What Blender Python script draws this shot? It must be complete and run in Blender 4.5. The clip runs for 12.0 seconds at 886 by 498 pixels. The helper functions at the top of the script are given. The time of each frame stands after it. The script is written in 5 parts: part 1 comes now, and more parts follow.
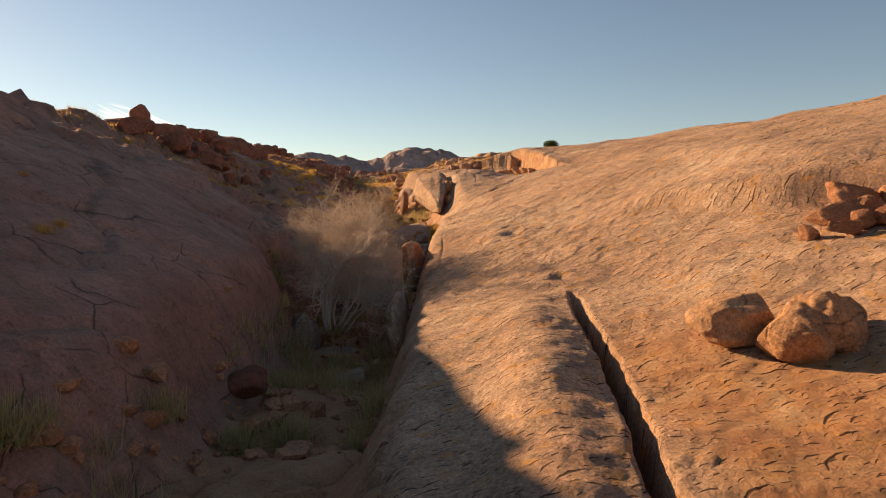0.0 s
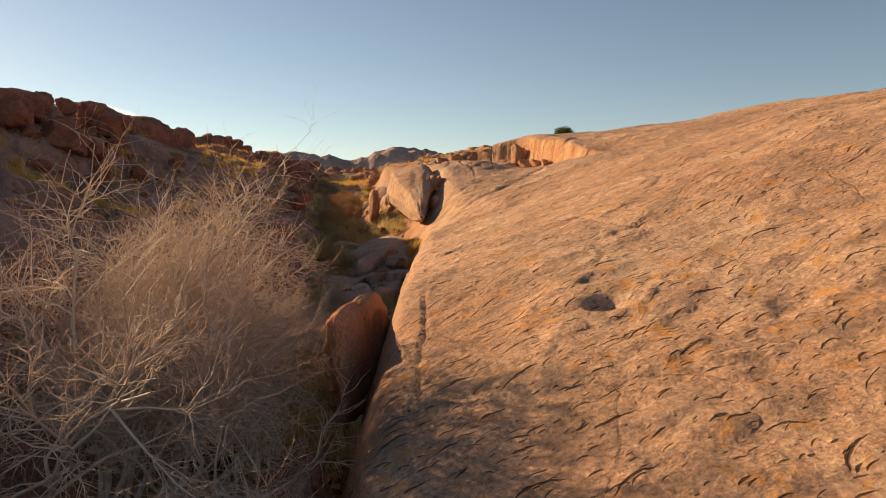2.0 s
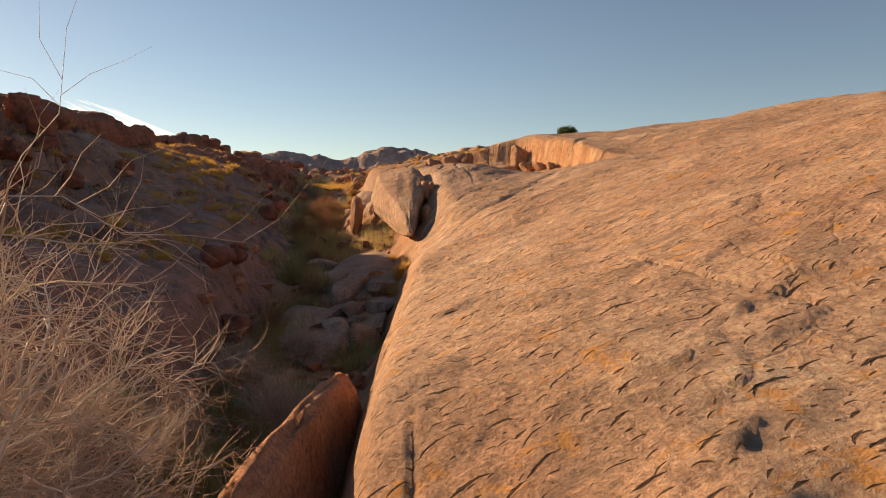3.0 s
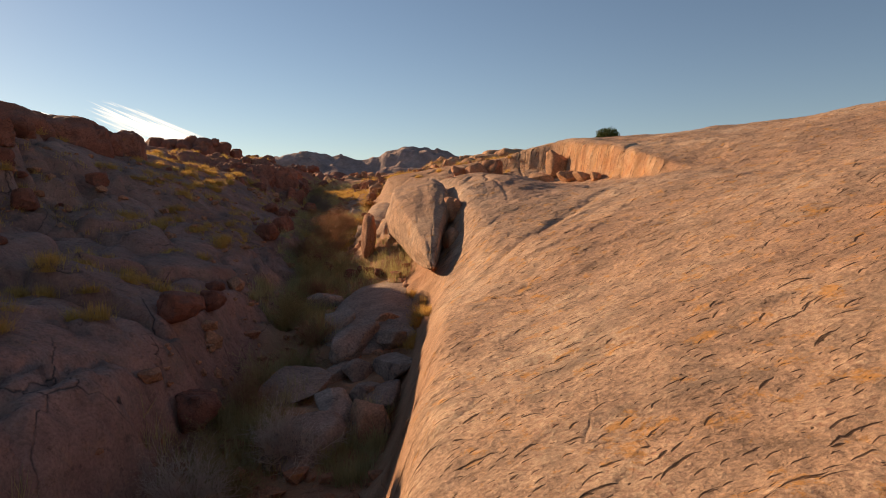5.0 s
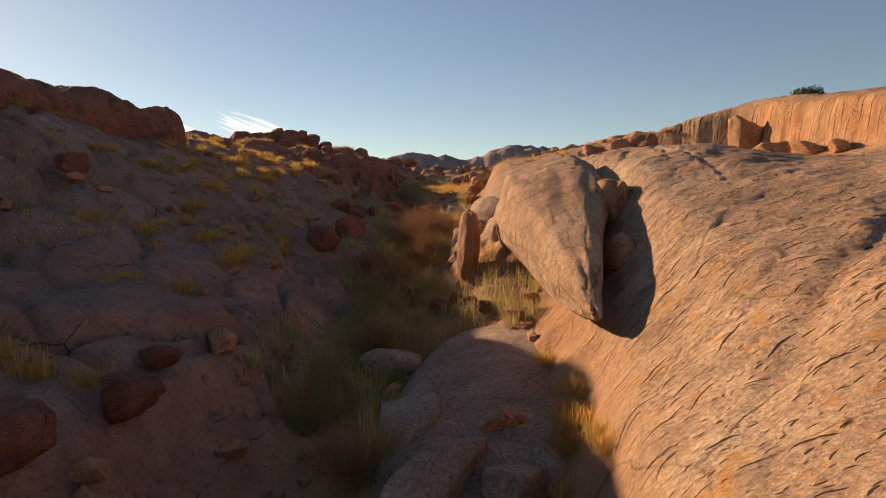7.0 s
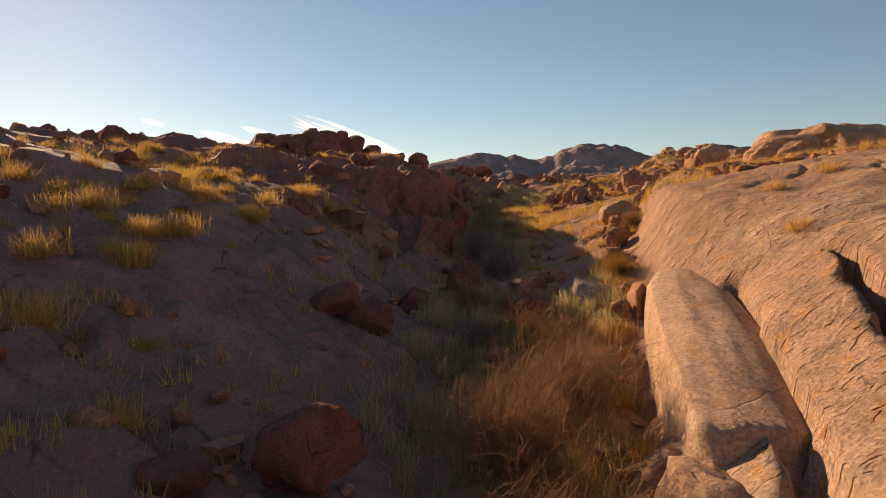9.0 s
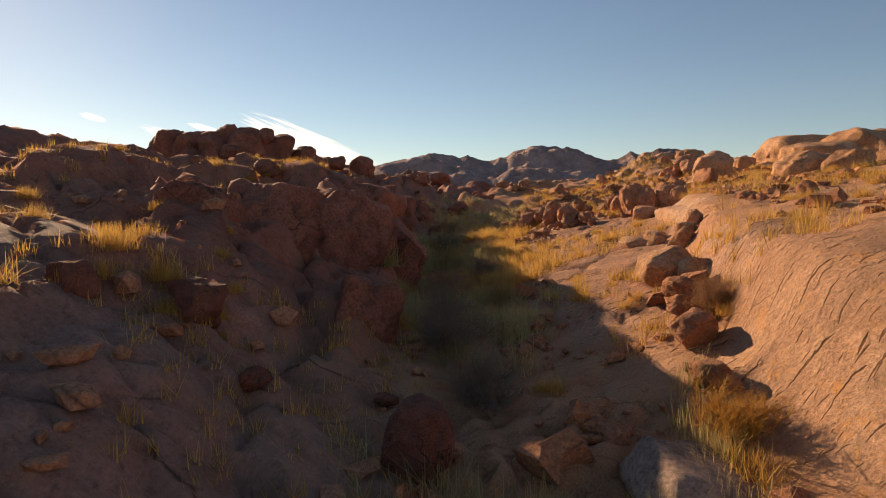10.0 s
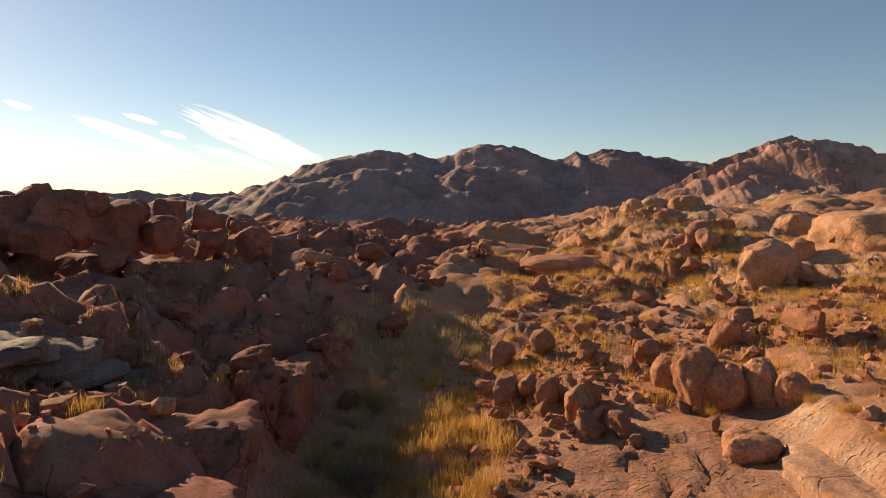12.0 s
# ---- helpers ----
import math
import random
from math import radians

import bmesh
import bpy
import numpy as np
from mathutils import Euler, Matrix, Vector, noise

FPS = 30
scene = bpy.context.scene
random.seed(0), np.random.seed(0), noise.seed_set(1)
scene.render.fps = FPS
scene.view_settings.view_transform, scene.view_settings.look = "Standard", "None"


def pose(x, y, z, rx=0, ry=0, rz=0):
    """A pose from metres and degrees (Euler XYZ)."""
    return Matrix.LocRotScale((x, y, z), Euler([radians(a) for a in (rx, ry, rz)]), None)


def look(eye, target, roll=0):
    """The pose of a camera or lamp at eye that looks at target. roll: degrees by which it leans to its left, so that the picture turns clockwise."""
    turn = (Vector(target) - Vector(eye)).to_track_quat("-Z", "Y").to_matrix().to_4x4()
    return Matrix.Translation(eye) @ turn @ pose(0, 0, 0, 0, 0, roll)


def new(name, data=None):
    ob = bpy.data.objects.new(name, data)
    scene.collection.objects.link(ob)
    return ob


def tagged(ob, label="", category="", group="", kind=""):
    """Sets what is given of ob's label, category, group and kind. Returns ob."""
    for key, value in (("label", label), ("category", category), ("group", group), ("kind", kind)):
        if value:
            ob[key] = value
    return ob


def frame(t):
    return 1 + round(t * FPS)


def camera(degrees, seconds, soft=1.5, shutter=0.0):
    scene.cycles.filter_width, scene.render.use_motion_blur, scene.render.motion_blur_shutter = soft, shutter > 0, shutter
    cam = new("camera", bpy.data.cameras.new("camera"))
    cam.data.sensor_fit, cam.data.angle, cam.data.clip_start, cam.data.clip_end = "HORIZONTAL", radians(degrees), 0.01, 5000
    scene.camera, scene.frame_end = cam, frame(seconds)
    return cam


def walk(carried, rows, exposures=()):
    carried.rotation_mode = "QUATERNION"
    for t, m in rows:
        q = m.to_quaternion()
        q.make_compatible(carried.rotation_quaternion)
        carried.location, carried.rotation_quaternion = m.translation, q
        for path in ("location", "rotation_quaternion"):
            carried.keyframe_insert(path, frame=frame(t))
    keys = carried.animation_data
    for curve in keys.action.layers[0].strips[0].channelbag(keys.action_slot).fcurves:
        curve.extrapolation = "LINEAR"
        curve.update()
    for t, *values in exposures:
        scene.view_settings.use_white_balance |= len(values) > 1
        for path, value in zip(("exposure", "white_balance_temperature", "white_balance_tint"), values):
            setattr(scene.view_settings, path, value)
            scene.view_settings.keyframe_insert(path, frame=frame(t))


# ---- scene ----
cam = camera(71.2, 12.0, 1.0)
METRES, EYE, TILT, LEAN, TURN = 50.0, 0.0, -4.0, 0.0, 0.0
ROWS = [
    (0.0, 0.0, 0.0, 0.0, -0.0, 0.0, 0.0),
    (0.5, 0.0001, 0.0514, 0.0061, -0.62, -0.02, -0.04),
    (1.0, 0.0007, 0.0997, 0.0097, -0.67, 0.0, 0.0),
    (1.5, 0.0004, 0.1439, 0.0134, -0.71, -0.01, -0.03),
    (2.0, 0.0006, 0.1906, 0.017, -1.38, 0.01, -0.02),
    (2.5, 0.0007, 0.2353, 0.0211, -1.43, 0.01, -0.08),
    (3.0, 0.0005, 0.2555, 0.0284, -2.29, 0.02, -0.1),
    (3.5, 0.0005, 0.2716, 0.0371, -2.36, 0.0, -0.07),
    (5.5, -0.0013, 0.3474, 0.0468, 2.5, -0.06, -0.2),
    (6.0, -0.0044, 0.3799, 0.0476, 6.13, -0.07, -0.23),
    (6.5, -0.0086, 0.4163, 0.0485, 6.18, -0.06, -0.24),
    (7.0, -0.0144, 0.46, 0.0514, 9.3, -0.11, -0.18),
    (9.0, -0.0674, 0.6771, 0.0914, 15.6, -0.13, -0.39),
    (9.5, -0.0832, 0.735, 0.1026, 13.75, -0.12, -0.41),
    (10.0, -0.0953, 0.7897, 0.1128, 11.25, -0.07, -0.46),
    (10.5, -0.1031, 0.8318, 0.1267, 8.32, -0.12, -0.48),
    (11.0, -0.108, 0.8743, 0.1455, 6.44, -0.22, -0.52),
    (11.5, -0.1136, 0.9195, 0.167, 6.42, -0.25, -0.57),
    (12.0, -0.1193, 0.9609, 0.1871, 6.33, -0.39, -0.66),
]
walk(cam, [(t, pose(0, 0, EYE, TILT, LEAN, TURN) @ pose(METRES * x, METRES * y, METRES * z, 90 + pitch, roll, yaw)) for t, x, y, z, yaw, pitch, roll in ROWS],
     [(t, e, k, 14) for t, e, k in ((0.0, 0.62, 9200), (2.0, 0.64, 9300), (3.0, 0.53, 8800), (3.5, 0.31, 7850), (5.5, 0.34, 8200), (7.0, 0.38, 8400), (9.5, 0.40, 8300), (12.0, 0.42, 7900))])

# ---------------------------------------------------------------- light
SUN_AZ, SUN_EL = 49.0, 17.6          # degrees left of +y, degrees above the horizon
sun_dir = Vector((-math.sin(radians(SUN_AZ)) * math.cos(radians(SUN_EL)),
                  math.cos(radians(SUN_AZ)) * math.cos(radians(SUN_EL)), math.sin(radians(SUN_EL))))
world = bpy.data.worlds.new("world")
scene.world = world
world.use_nodes = True
wn = world.node_tree
sky = wn.nodes.new("ShaderNodeTexSky")
sky.sky_type, sky.sun_disc = "NISHITA", False
sky.sun_elevation, sky.sun_rotation = radians(SUN_EL), radians(-SUN_AZ)
sky.altitude, sky.air_density, sky.dust_density, sky.ozone_density = 1200, 1.0, 0.2, 2.8
wn.links.new(sky.outputs[0], wn.nodes["Background"].inputs[0])
wn.nodes["Background"].inputs[1].default_value = 0.086
lamp = bpy.data.lights.new("sun", "SUN")
lamp.energy, lamp.angle, lamp.color = 5.0, radians(0.6), (1.0, 0.80, 0.58)
sun = new("sun", lamp)
sun.matrix_world = look(sun_dir * 50, (0, 0, 0))


# ---------------------------------------------------------------- noise in arrays
def _hash(i, j, k, s):
    n = (i * 374761393 + j * 668265263 + k * 2147483647 + s * 1274126177) & 0xFFFFFFFF
    n = ((n ^ (n >> 13)) * 1274126177) & 0xFFFFFFFF
    n = ((n ^ (n >> 16)) * 2246822519) & 0xFFFFFFFF
    return ((n ^ (n >> 15)) & 0xFFFFFF) / float(0xFFFFFF)


def vnoise(x, y, z, s=0):
    """Smooth value noise, -1 to 1."""
    xi, yi, zi = np.floor(x).astype(np.int64), np.floor(y).astype(np.int64), np.floor(z).astype(np.int64)
    fx, fy, fz = x - xi, y - yi, z - zi
    u, v, w = [f * f * f * (f * (f * 6 - 15) + 10) for f in (fx, fy, fz)]
    out = 0.0
    for a in (0, 1):
        for b in (0, 1):
            for c in (0, 1):
                out = out + _hash(xi + a, yi + b, zi + c, s) * (u if a else 1 - u) * (v if b else 1 - v) * (w if c else 1 - w)
    return out * 2 - 1


def fbm(x, y, z, octaves=4, s=0, gain=0.5):
    total, amp = 0.0, 1.0
    for o in range(octaves):
        total = total + amp * vnoise(x * 2 ** o + 17.3 * o, y * 2 ** o + 5.1 * o, z * 2 ** o, s + o)
        amp *= gain
    return total


def worley(x, y, s=0):
    """Two nearest distances to scattered points, and the nearest point's own number."""
    xi, yi = np.floor(x).astype(np.int64), np.floor(y).astype(np.int64)
    f1 = np.full(x.shape, 9.0)
    f2 = np.full(x.shape, 9.0)
    tag = np.zeros(x.shape)
    zero = np.zeros_like(xi)
    for a in (-1, 0, 1):
        for b in (-1, 0, 1):
            px = xi + a + _hash(xi + a, yi + b, zero, s)
            py = yi + b + _hash(xi + a, yi + b, zero + 1, s)
            d = np.hypot(px - x, py - y)
            t = _hash(xi + a, yi + b, zero + 2, s)
            near = d < f1
            f2 = np.where(near, f1, np.minimum(f2, d))
            tag = np.where(near, t, tag)
            f1 = np.where(near, d, f1)
    return f1, f2, tag


def blocks(x, y, s, drop=0.35):
    """Broken rock: cells with level or tilted tops, parted by narrow joints; about -0.5 to 0.5."""
    xi, yi = np.floor(x).astype(np.int64), np.floor(y).astype(np.int64)
    f1, f2 = np.full(x.shape, 9.0), np.full(x.shape, 9.0)
    top = np.zeros(x.shape)
    zero = np.zeros_like(xi)
    for a in (-1, 0, 1):
        for b in (-1, 0, 1):
            dx = xi + a + _hash(xi + a, yi + b, zero, s) - x
            dy = yi + b + _hash(xi + a, yi + b, zero + 1, s) - y
            d = np.hypot(dx, dy)
            t = _hash(xi + a, yi + b, zero + 2, s) - 0.5 + (_hash(xi + a, yi + b, zero + 3, s) - 0.5) * dx + (_hash(xi + a, yi + b, zero + 4, s) - 0.5) * dy
            near = d < f1
            f2 = np.where(near, f1, np.minimum(f2, d))
            top = np.where(near, t, top)
            f1 = np.where(near, d, f1)
    gap = np.exp(-((f2 - f1) / 0.07) ** 2)
    return top * (1 - gap) - drop * gap - 0.35 * f1 * f1


def sstep(a, b, x):
    t = np.clip((x - a) / (b - a), 0, 1)
    return t * t * (3 - 2 * t)


# ---------------------------------------------------------------- materials
def material(name, rough=0.9):
    m = bpy.data.materials.new(name)
    m.use_nodes = True
    nt = m.node_tree
    b = nt.nodes["Principled BSDF"]
    b.inputs["Roughness"].default_value = rough
    b.inputs["Specular IOR Level"].default_value = 0.25
    return m, nt, b


def node(nt, kind, **values):
    n = nt.nodes.new(kind)
    for key, value in values.items():
        n.inputs[key.replace("_", " ")].default_value = value
    return n


def ramp(nt, fac, stops):
    n = nt.nodes.new("ShaderNodeValToRGB")
    e = n.color_ramp.elements
    while len(e) < len(stops):
        e.new(0.5)
    for k, (p, c) in zip(e, stops):
        k.position, k.color = p, (*c, 1) if len(c) == 3 else c
    nt.links.new(fac, n.inputs[0])
    return n.outputs[0]


def grey(*vals):
    return [(p, (v, v, v)) for p, v in vals]


def mix(nt, fac, a, b, how="MIX"):
    n = nt.nodes.new("ShaderNodeMix")
    n.data_type, n.blend_type = "RGBA", how
    for socket, value in ((n.inputs[0], fac), (n.inputs[6], a), (n.inputs[7], b)):
        if isinstance(value, bpy.types.NodeSocket):
            nt.links.new(value, socket)
        elif isinstance(value, (int, float)):
            socket.default_value = value
        else:
            socket.default_value = (*value, 1)
    return n.outputs[2]


def math_node(nt, op, a, b=0.0):
    n = nt.nodes.new("ShaderNodeMath")
    n.operation = op
    for socket, value in ((n.inputs[0], a), (n.inputs[1], b)):
        if isinstance(value, bpy.types.NodeSocket):
            nt.links.new(value, socket)
        else:
            socket.default_value = value
    return n.outputs[0]


def noise_tex(nt, vec, scale, detail=6, rough=0.55, distort=0.0):
    n = node(nt, "ShaderNodeTexNoise", Scale=scale, Detail=detail, Roughness=rough, Distortion=distort)
    nt.links.new(vec, n.inputs["Vector"])
    return n.outputs["Fac"]


def coords(nt, per_object):
    tc = nt.nodes.new("ShaderNodeTexCoord")
    if not per_object:
        return tc.outputs["Object"]
    info = nt.nodes.new("ShaderNodeObjectInfo")
    add = nt.nodes.new("ShaderNodeVectorMath")
    add.operation = "MULTIPLY_ADD"
    nt.links.new(info.outputs["Random"], add.inputs[0])
    add.inputs[1].default_value = (37.0, 91.0, 53.0)
    nt.links.new(tc.outputs["Object"], add.inputs[2])
    return add.outputs[0]


def rock_material(name, tones, varnish=(0.13, 0.085, 0.07), lichen=(0.55, 0.22, 0.05), varnish_amount=0.5,
                  lichen_amount=0.5, flakes=0.5, per_object=False, sand=None, hill=None, relief_gain=1.0, cracks=0.6, crack_scale=0.6, dashes=False):
    m, nt, b = material(name, 0.88)
    v = coords(nt, per_object)
    big = noise_tex(nt, v, 0.35, 4)
    col = ramp(nt, big, [(0.3, tones[0]), (0.5, tones[1]), (0.7, tones[2])])
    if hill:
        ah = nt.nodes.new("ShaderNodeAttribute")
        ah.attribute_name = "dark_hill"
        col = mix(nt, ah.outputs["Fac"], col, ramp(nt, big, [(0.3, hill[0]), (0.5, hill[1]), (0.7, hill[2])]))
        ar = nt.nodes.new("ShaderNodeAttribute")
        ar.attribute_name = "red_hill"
        col = mix(nt, ar.outputs["Fac"], col, ramp(nt, big, [(0.3, VARNISH_AND_SHADE[0]), (0.5, VARNISH_AND_SHADE[1]), (0.7, VARNISH_AND_SHADE[2])]))
    mid = noise_tex(nt, v, 2.2, 8, 0.68)
    col = mix(nt, 0.7, col, ramp(nt, mid, grey((0.25, 0.24), (0.5, 0.50), (0.75, 0.74))), "OVERLAY")
    fine = noise_tex(nt, v, 24.0, 6, 0.75)
    grain = math_node(nt, "SUBTRACT", 0.95, math_node(nt, "MULTIPLY", ah.outputs["Fac"], 0.45)) if hill else 0.85
    col = mix(nt, grain, col, ramp(nt, fine, grey((0.28, 0.16), (0.5, 0.5), (0.72, 0.82))), "OVERLAY")
    vm = ramp(nt, noise_tex(nt, v, 1.3, 12, 0.78, 0.5), grey((0.58 - 0.12 * varnish_amount, 0.0), (0.74 - 0.12 * varnish_amount, 0.7)))
    col = mix(nt, vm, col, varnish)
    lm = ramp(nt, noise_tex(nt, v, 3.1, 12, 0.78, 0.3), grey((0.64 - 0.12 * lichen_amount, 0.0), (0.70 - 0.12 * lichen_amount, 0.75)))
    if hill:
        lm = math_node(nt, "MULTIPLY", lm, math_node(nt, "SUBTRACT", 1.0, math_node(nt, "MULTIPLY", ah.outputs["Fac"], 0.85)))
    col = mix(nt, lm, col, lichen)
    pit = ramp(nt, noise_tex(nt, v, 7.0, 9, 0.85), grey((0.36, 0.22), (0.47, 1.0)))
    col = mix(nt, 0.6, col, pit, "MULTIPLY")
    if hill:
        af = nt.nodes.new("ShaderNodeAttribute")
        af.attribute_name = "fresh_rock"
        fresh = ramp(nt, noise_tex(nt, v, 1.6, 8, 0.7, 0.6), [(0.40, (0.44, 0.16, 0.055)), (0.58, (0.52, 0.25, 0.105)), (0.74, (0.60, 0.42, 0.28))])
        col = mix(nt, math_node(nt, "MULTIPLY", af.outputs["Fac"], ramp(nt, mid, grey((0.30, 0.5), (0.6, 1.0)))), col, fresh)
    # exfoliated scales: tilted plates that end in sharp rims
    brk = ramp(nt, noise_tex(nt, v, 1.9, 4), grey((0.40, 0.0), (0.60, 1.0)))
    height = None
    for rate, rise in ((3.0, 0.06), (7.5, 0.05)):
        bend = node(nt, "ShaderNodeTexNoise", Scale=rate * 1.3, Detail=4.0, Roughness=0.6)
        nt.links.new(v, bend.inputs["Vector"])
        bent = nt.nodes.new("ShaderNodeVectorMath")
        bent.operation = "MULTIPLY_ADD"
        nt.links.new(bend.outputs["Color"], bent.inputs[0])
        bent.inputs[1].default_value = (0.7 / rate,) * 3
        nt.links.new(v, bent.inputs[2])
        cell = node(nt, "ShaderNodeTexVoronoi", Scale=rate)
        nt.links.new(bent.outputs[0], cell.inputs["Vector"])
        away = nt.nodes.new("ShaderNodeVectorMath")
        away.operation = "SUBTRACT"
        nt.links.new(bent.outputs[0], away.inputs[0])
        nt.links.new(cell.outputs["Position"], away.inputs[1])
        slope = nt.nodes.new("ShaderNodeVectorMath")
        slope.operation = "DOT_PRODUCT"
        nt.links.new(away.outputs[0], slope.inputs[0])
        slope.inputs[1].default_value = (0.7, -0.7, -0.1)
        plate = math_node(nt, "MULTIPLY", math_node(nt, "MULTIPLY", slope.outputs["Value"], brk), rise * (0.4 + flakes))
        height = plate if height is None else math_node(nt, "ADD", height, plate)
    height = math_node(nt, "ADD", height, math_node(nt, "MULTIPLY", fine, 0.028 * relief_gain))
    coarse = math_node(nt, "MULTIPLY", mid, 0.07 * relief_gain)
    if hill:
        coarse = math_node(nt, "MULTIPLY", coarse, math_node(nt, "SUBTRACT", 1.0, math_node(nt, "MULTIPLY", ah.outputs["Fac"], 0.6)))
    height = math_node(nt, "ADD", height, coarse)
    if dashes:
        # short curved cracks of lifted flakes, rim shade painted dark, lying mostly one way
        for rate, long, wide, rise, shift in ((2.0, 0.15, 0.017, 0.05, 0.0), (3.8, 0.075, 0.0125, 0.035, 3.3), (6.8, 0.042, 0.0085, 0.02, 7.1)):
            bend = node(nt, "ShaderNodeTexNoise", Scale=5.0 + rate, Detail=3.0, Roughness=0.6)
            nt.links.new(v, bend.inputs["Vector"])
            bent = nt.nodes.new("ShaderNodeVectorMath")
            bent.operation = "MULTIPLY_ADD"
            nt.links.new(bend.outputs["Color"], bent.inputs[0])
            bent.inputs[1].default_value = (0.4 * long,) * 3
            nt.links.new(v, bent.inputs[2])
            moved = node(nt, "ShaderNodeMapping", Location=(shift, shift * 1.7, 0.0), Rotation=(0.0, 0.0, -0.28))
            nt.links.new(bent.outputs[0], moved.inputs[0])
            cell = node(nt, "ShaderNodeTexVoronoi", Scale=rate)
            cell.voronoi_dimensions = "2D"
            nt.links.new(moved.outputs[0], cell.inputs["Vector"])
            away = nt.nodes.new("ShaderNodeVectorMath")
            away.operation = "SUBTRACT"
            nt.links.new(moved.outputs[0], away.inputs[0])
            nt.links.new(cell.outputs["Position"], away.inputs[1])
            own = nt.nodes.new("ShaderNodeSeparateXYZ")
            nt.links.new(cell.outputs["Color"], own.inputs[0])
            swing = nt.nodes.new("ShaderNodeVectorRotate")
            swing.rotation_type = "Z_AXIS"
            nt.links.new(away.outputs[0], swing.inputs["Vector"])
            nt.links.new(math_node(nt, "MULTIPLY", math_node(nt, "SUBTRACT", own.outputs[0], 0.5), 0.9), swing.inputs["Angle"])
            axes = nt.nodes.new("ShaderNodeSeparateXYZ")
            nt.links.new(swing.outputs[0], axes.inputs[0])
            reach = math_node(nt, "DIVIDE", math_node(nt, "ABSOLUTE", axes.outputs[0]), math_node(nt, "ADD", math_node(nt, "MULTIPLY", own.outputs[1], long), 0.25 * long))
            taper = ramp(nt, reach, grey((0.0, 1.0), (0.65, 0.7), (1.0, 0.0)))
            curve = math_node(nt, "ADD", axes.outputs[1], math_node(nt, "MULTIPLY", math_node(nt, "MULTIPLY", axes.outputs[0], axes.outputs[0]), 0.22 / long))
            chosen = math_node(nt, "GREATER_THAN", own.outputs[2], 0.18)
            taper = math_node(nt, "MULTIPLY", taper, chosen)
            taper = math_node(nt, "MULTIPLY", taper, ramp(nt, noise_tex(nt, moved.outputs[0], 0.7 + 0.3 * rate, 2), grey((0.30, 0.2), (0.46, 1.0))))
            if hill:
                taper = math_node(nt, "MULTIPLY", taper, math_node(nt, "SUBTRACT", 1.0, ah.outputs["Fac"]))
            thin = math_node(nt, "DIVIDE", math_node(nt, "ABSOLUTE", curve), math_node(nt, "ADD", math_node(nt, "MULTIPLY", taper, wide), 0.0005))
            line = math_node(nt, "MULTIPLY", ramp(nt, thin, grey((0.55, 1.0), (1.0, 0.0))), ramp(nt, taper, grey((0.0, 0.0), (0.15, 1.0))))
            # dark brown line painted in for the shade below the rim
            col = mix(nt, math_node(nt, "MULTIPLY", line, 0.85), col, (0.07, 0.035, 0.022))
            lift = ramp(nt, math_node(nt, "DIVIDE", curve, 1.2 * long), grey((0.0, 0.0), (0.02, 1.0), (1.0, 0.0)))
            height = math_node(nt, "ADD", height, math_node(nt, "MULTIPLY", math_node(nt, "MULTIPLY", lift, taper), rise * 0.6))
            height = math_node(nt, "SUBTRACT", height, math_node(nt, "MULTIPLY", line, 0.02))
    if sand:
        at = nt.nodes.new("ShaderNodeAttribute")
        at.attribute_name = "soil"
        grit = noise_tex(nt, v, 45.0, 5, 0.8)
        pat = noise_tex(nt, v, 1.7, 6)
        soil = mix(nt, 0.8, ramp(nt, pat, [(0.35, sand[0]), (0.65, sand[1])]), ramp(nt, grit, grey((0.2, 0.15), (0.5, 0.5), (0.8, 0.85))), "OVERLAY")
        col = mix(nt, at.outputs["Fac"], col, soil)
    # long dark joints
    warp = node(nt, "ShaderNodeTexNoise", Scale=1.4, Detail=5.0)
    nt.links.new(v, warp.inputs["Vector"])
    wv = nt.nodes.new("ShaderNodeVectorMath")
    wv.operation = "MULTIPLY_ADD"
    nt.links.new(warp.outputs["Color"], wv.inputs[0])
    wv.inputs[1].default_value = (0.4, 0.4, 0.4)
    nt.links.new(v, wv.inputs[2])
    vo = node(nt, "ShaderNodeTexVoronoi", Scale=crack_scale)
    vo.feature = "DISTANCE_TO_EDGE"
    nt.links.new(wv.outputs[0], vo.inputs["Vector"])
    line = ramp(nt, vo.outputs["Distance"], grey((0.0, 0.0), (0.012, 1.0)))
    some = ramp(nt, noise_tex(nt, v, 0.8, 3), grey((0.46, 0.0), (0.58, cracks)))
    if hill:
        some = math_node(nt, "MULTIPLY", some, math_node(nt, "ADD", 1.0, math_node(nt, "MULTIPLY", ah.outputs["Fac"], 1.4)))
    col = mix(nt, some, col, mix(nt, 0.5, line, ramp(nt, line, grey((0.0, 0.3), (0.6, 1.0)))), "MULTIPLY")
    height = math_node(nt, "ADD", height, math_node(nt, "MULTIPLY", math_node(nt, "MULTIPLY", line, some), 0.03))
    nt.links.new(col, b.inputs["Base Color"])
    if hill:
        height = math_node(nt, "MULTIPLY", height, math_node(nt, "SUBTRACT", 1.0, math_node(nt, "MULTIPLY", ah.outputs["Fac"], 0.5)))
    bump = node(nt, "ShaderNodeBump", Strength=1.0, Distance=1.0)
    nt.links.new(height, bump.inputs["Height"])
    nt.links.new(bump.outputs[0], b.inputs["Normal"])
    return m


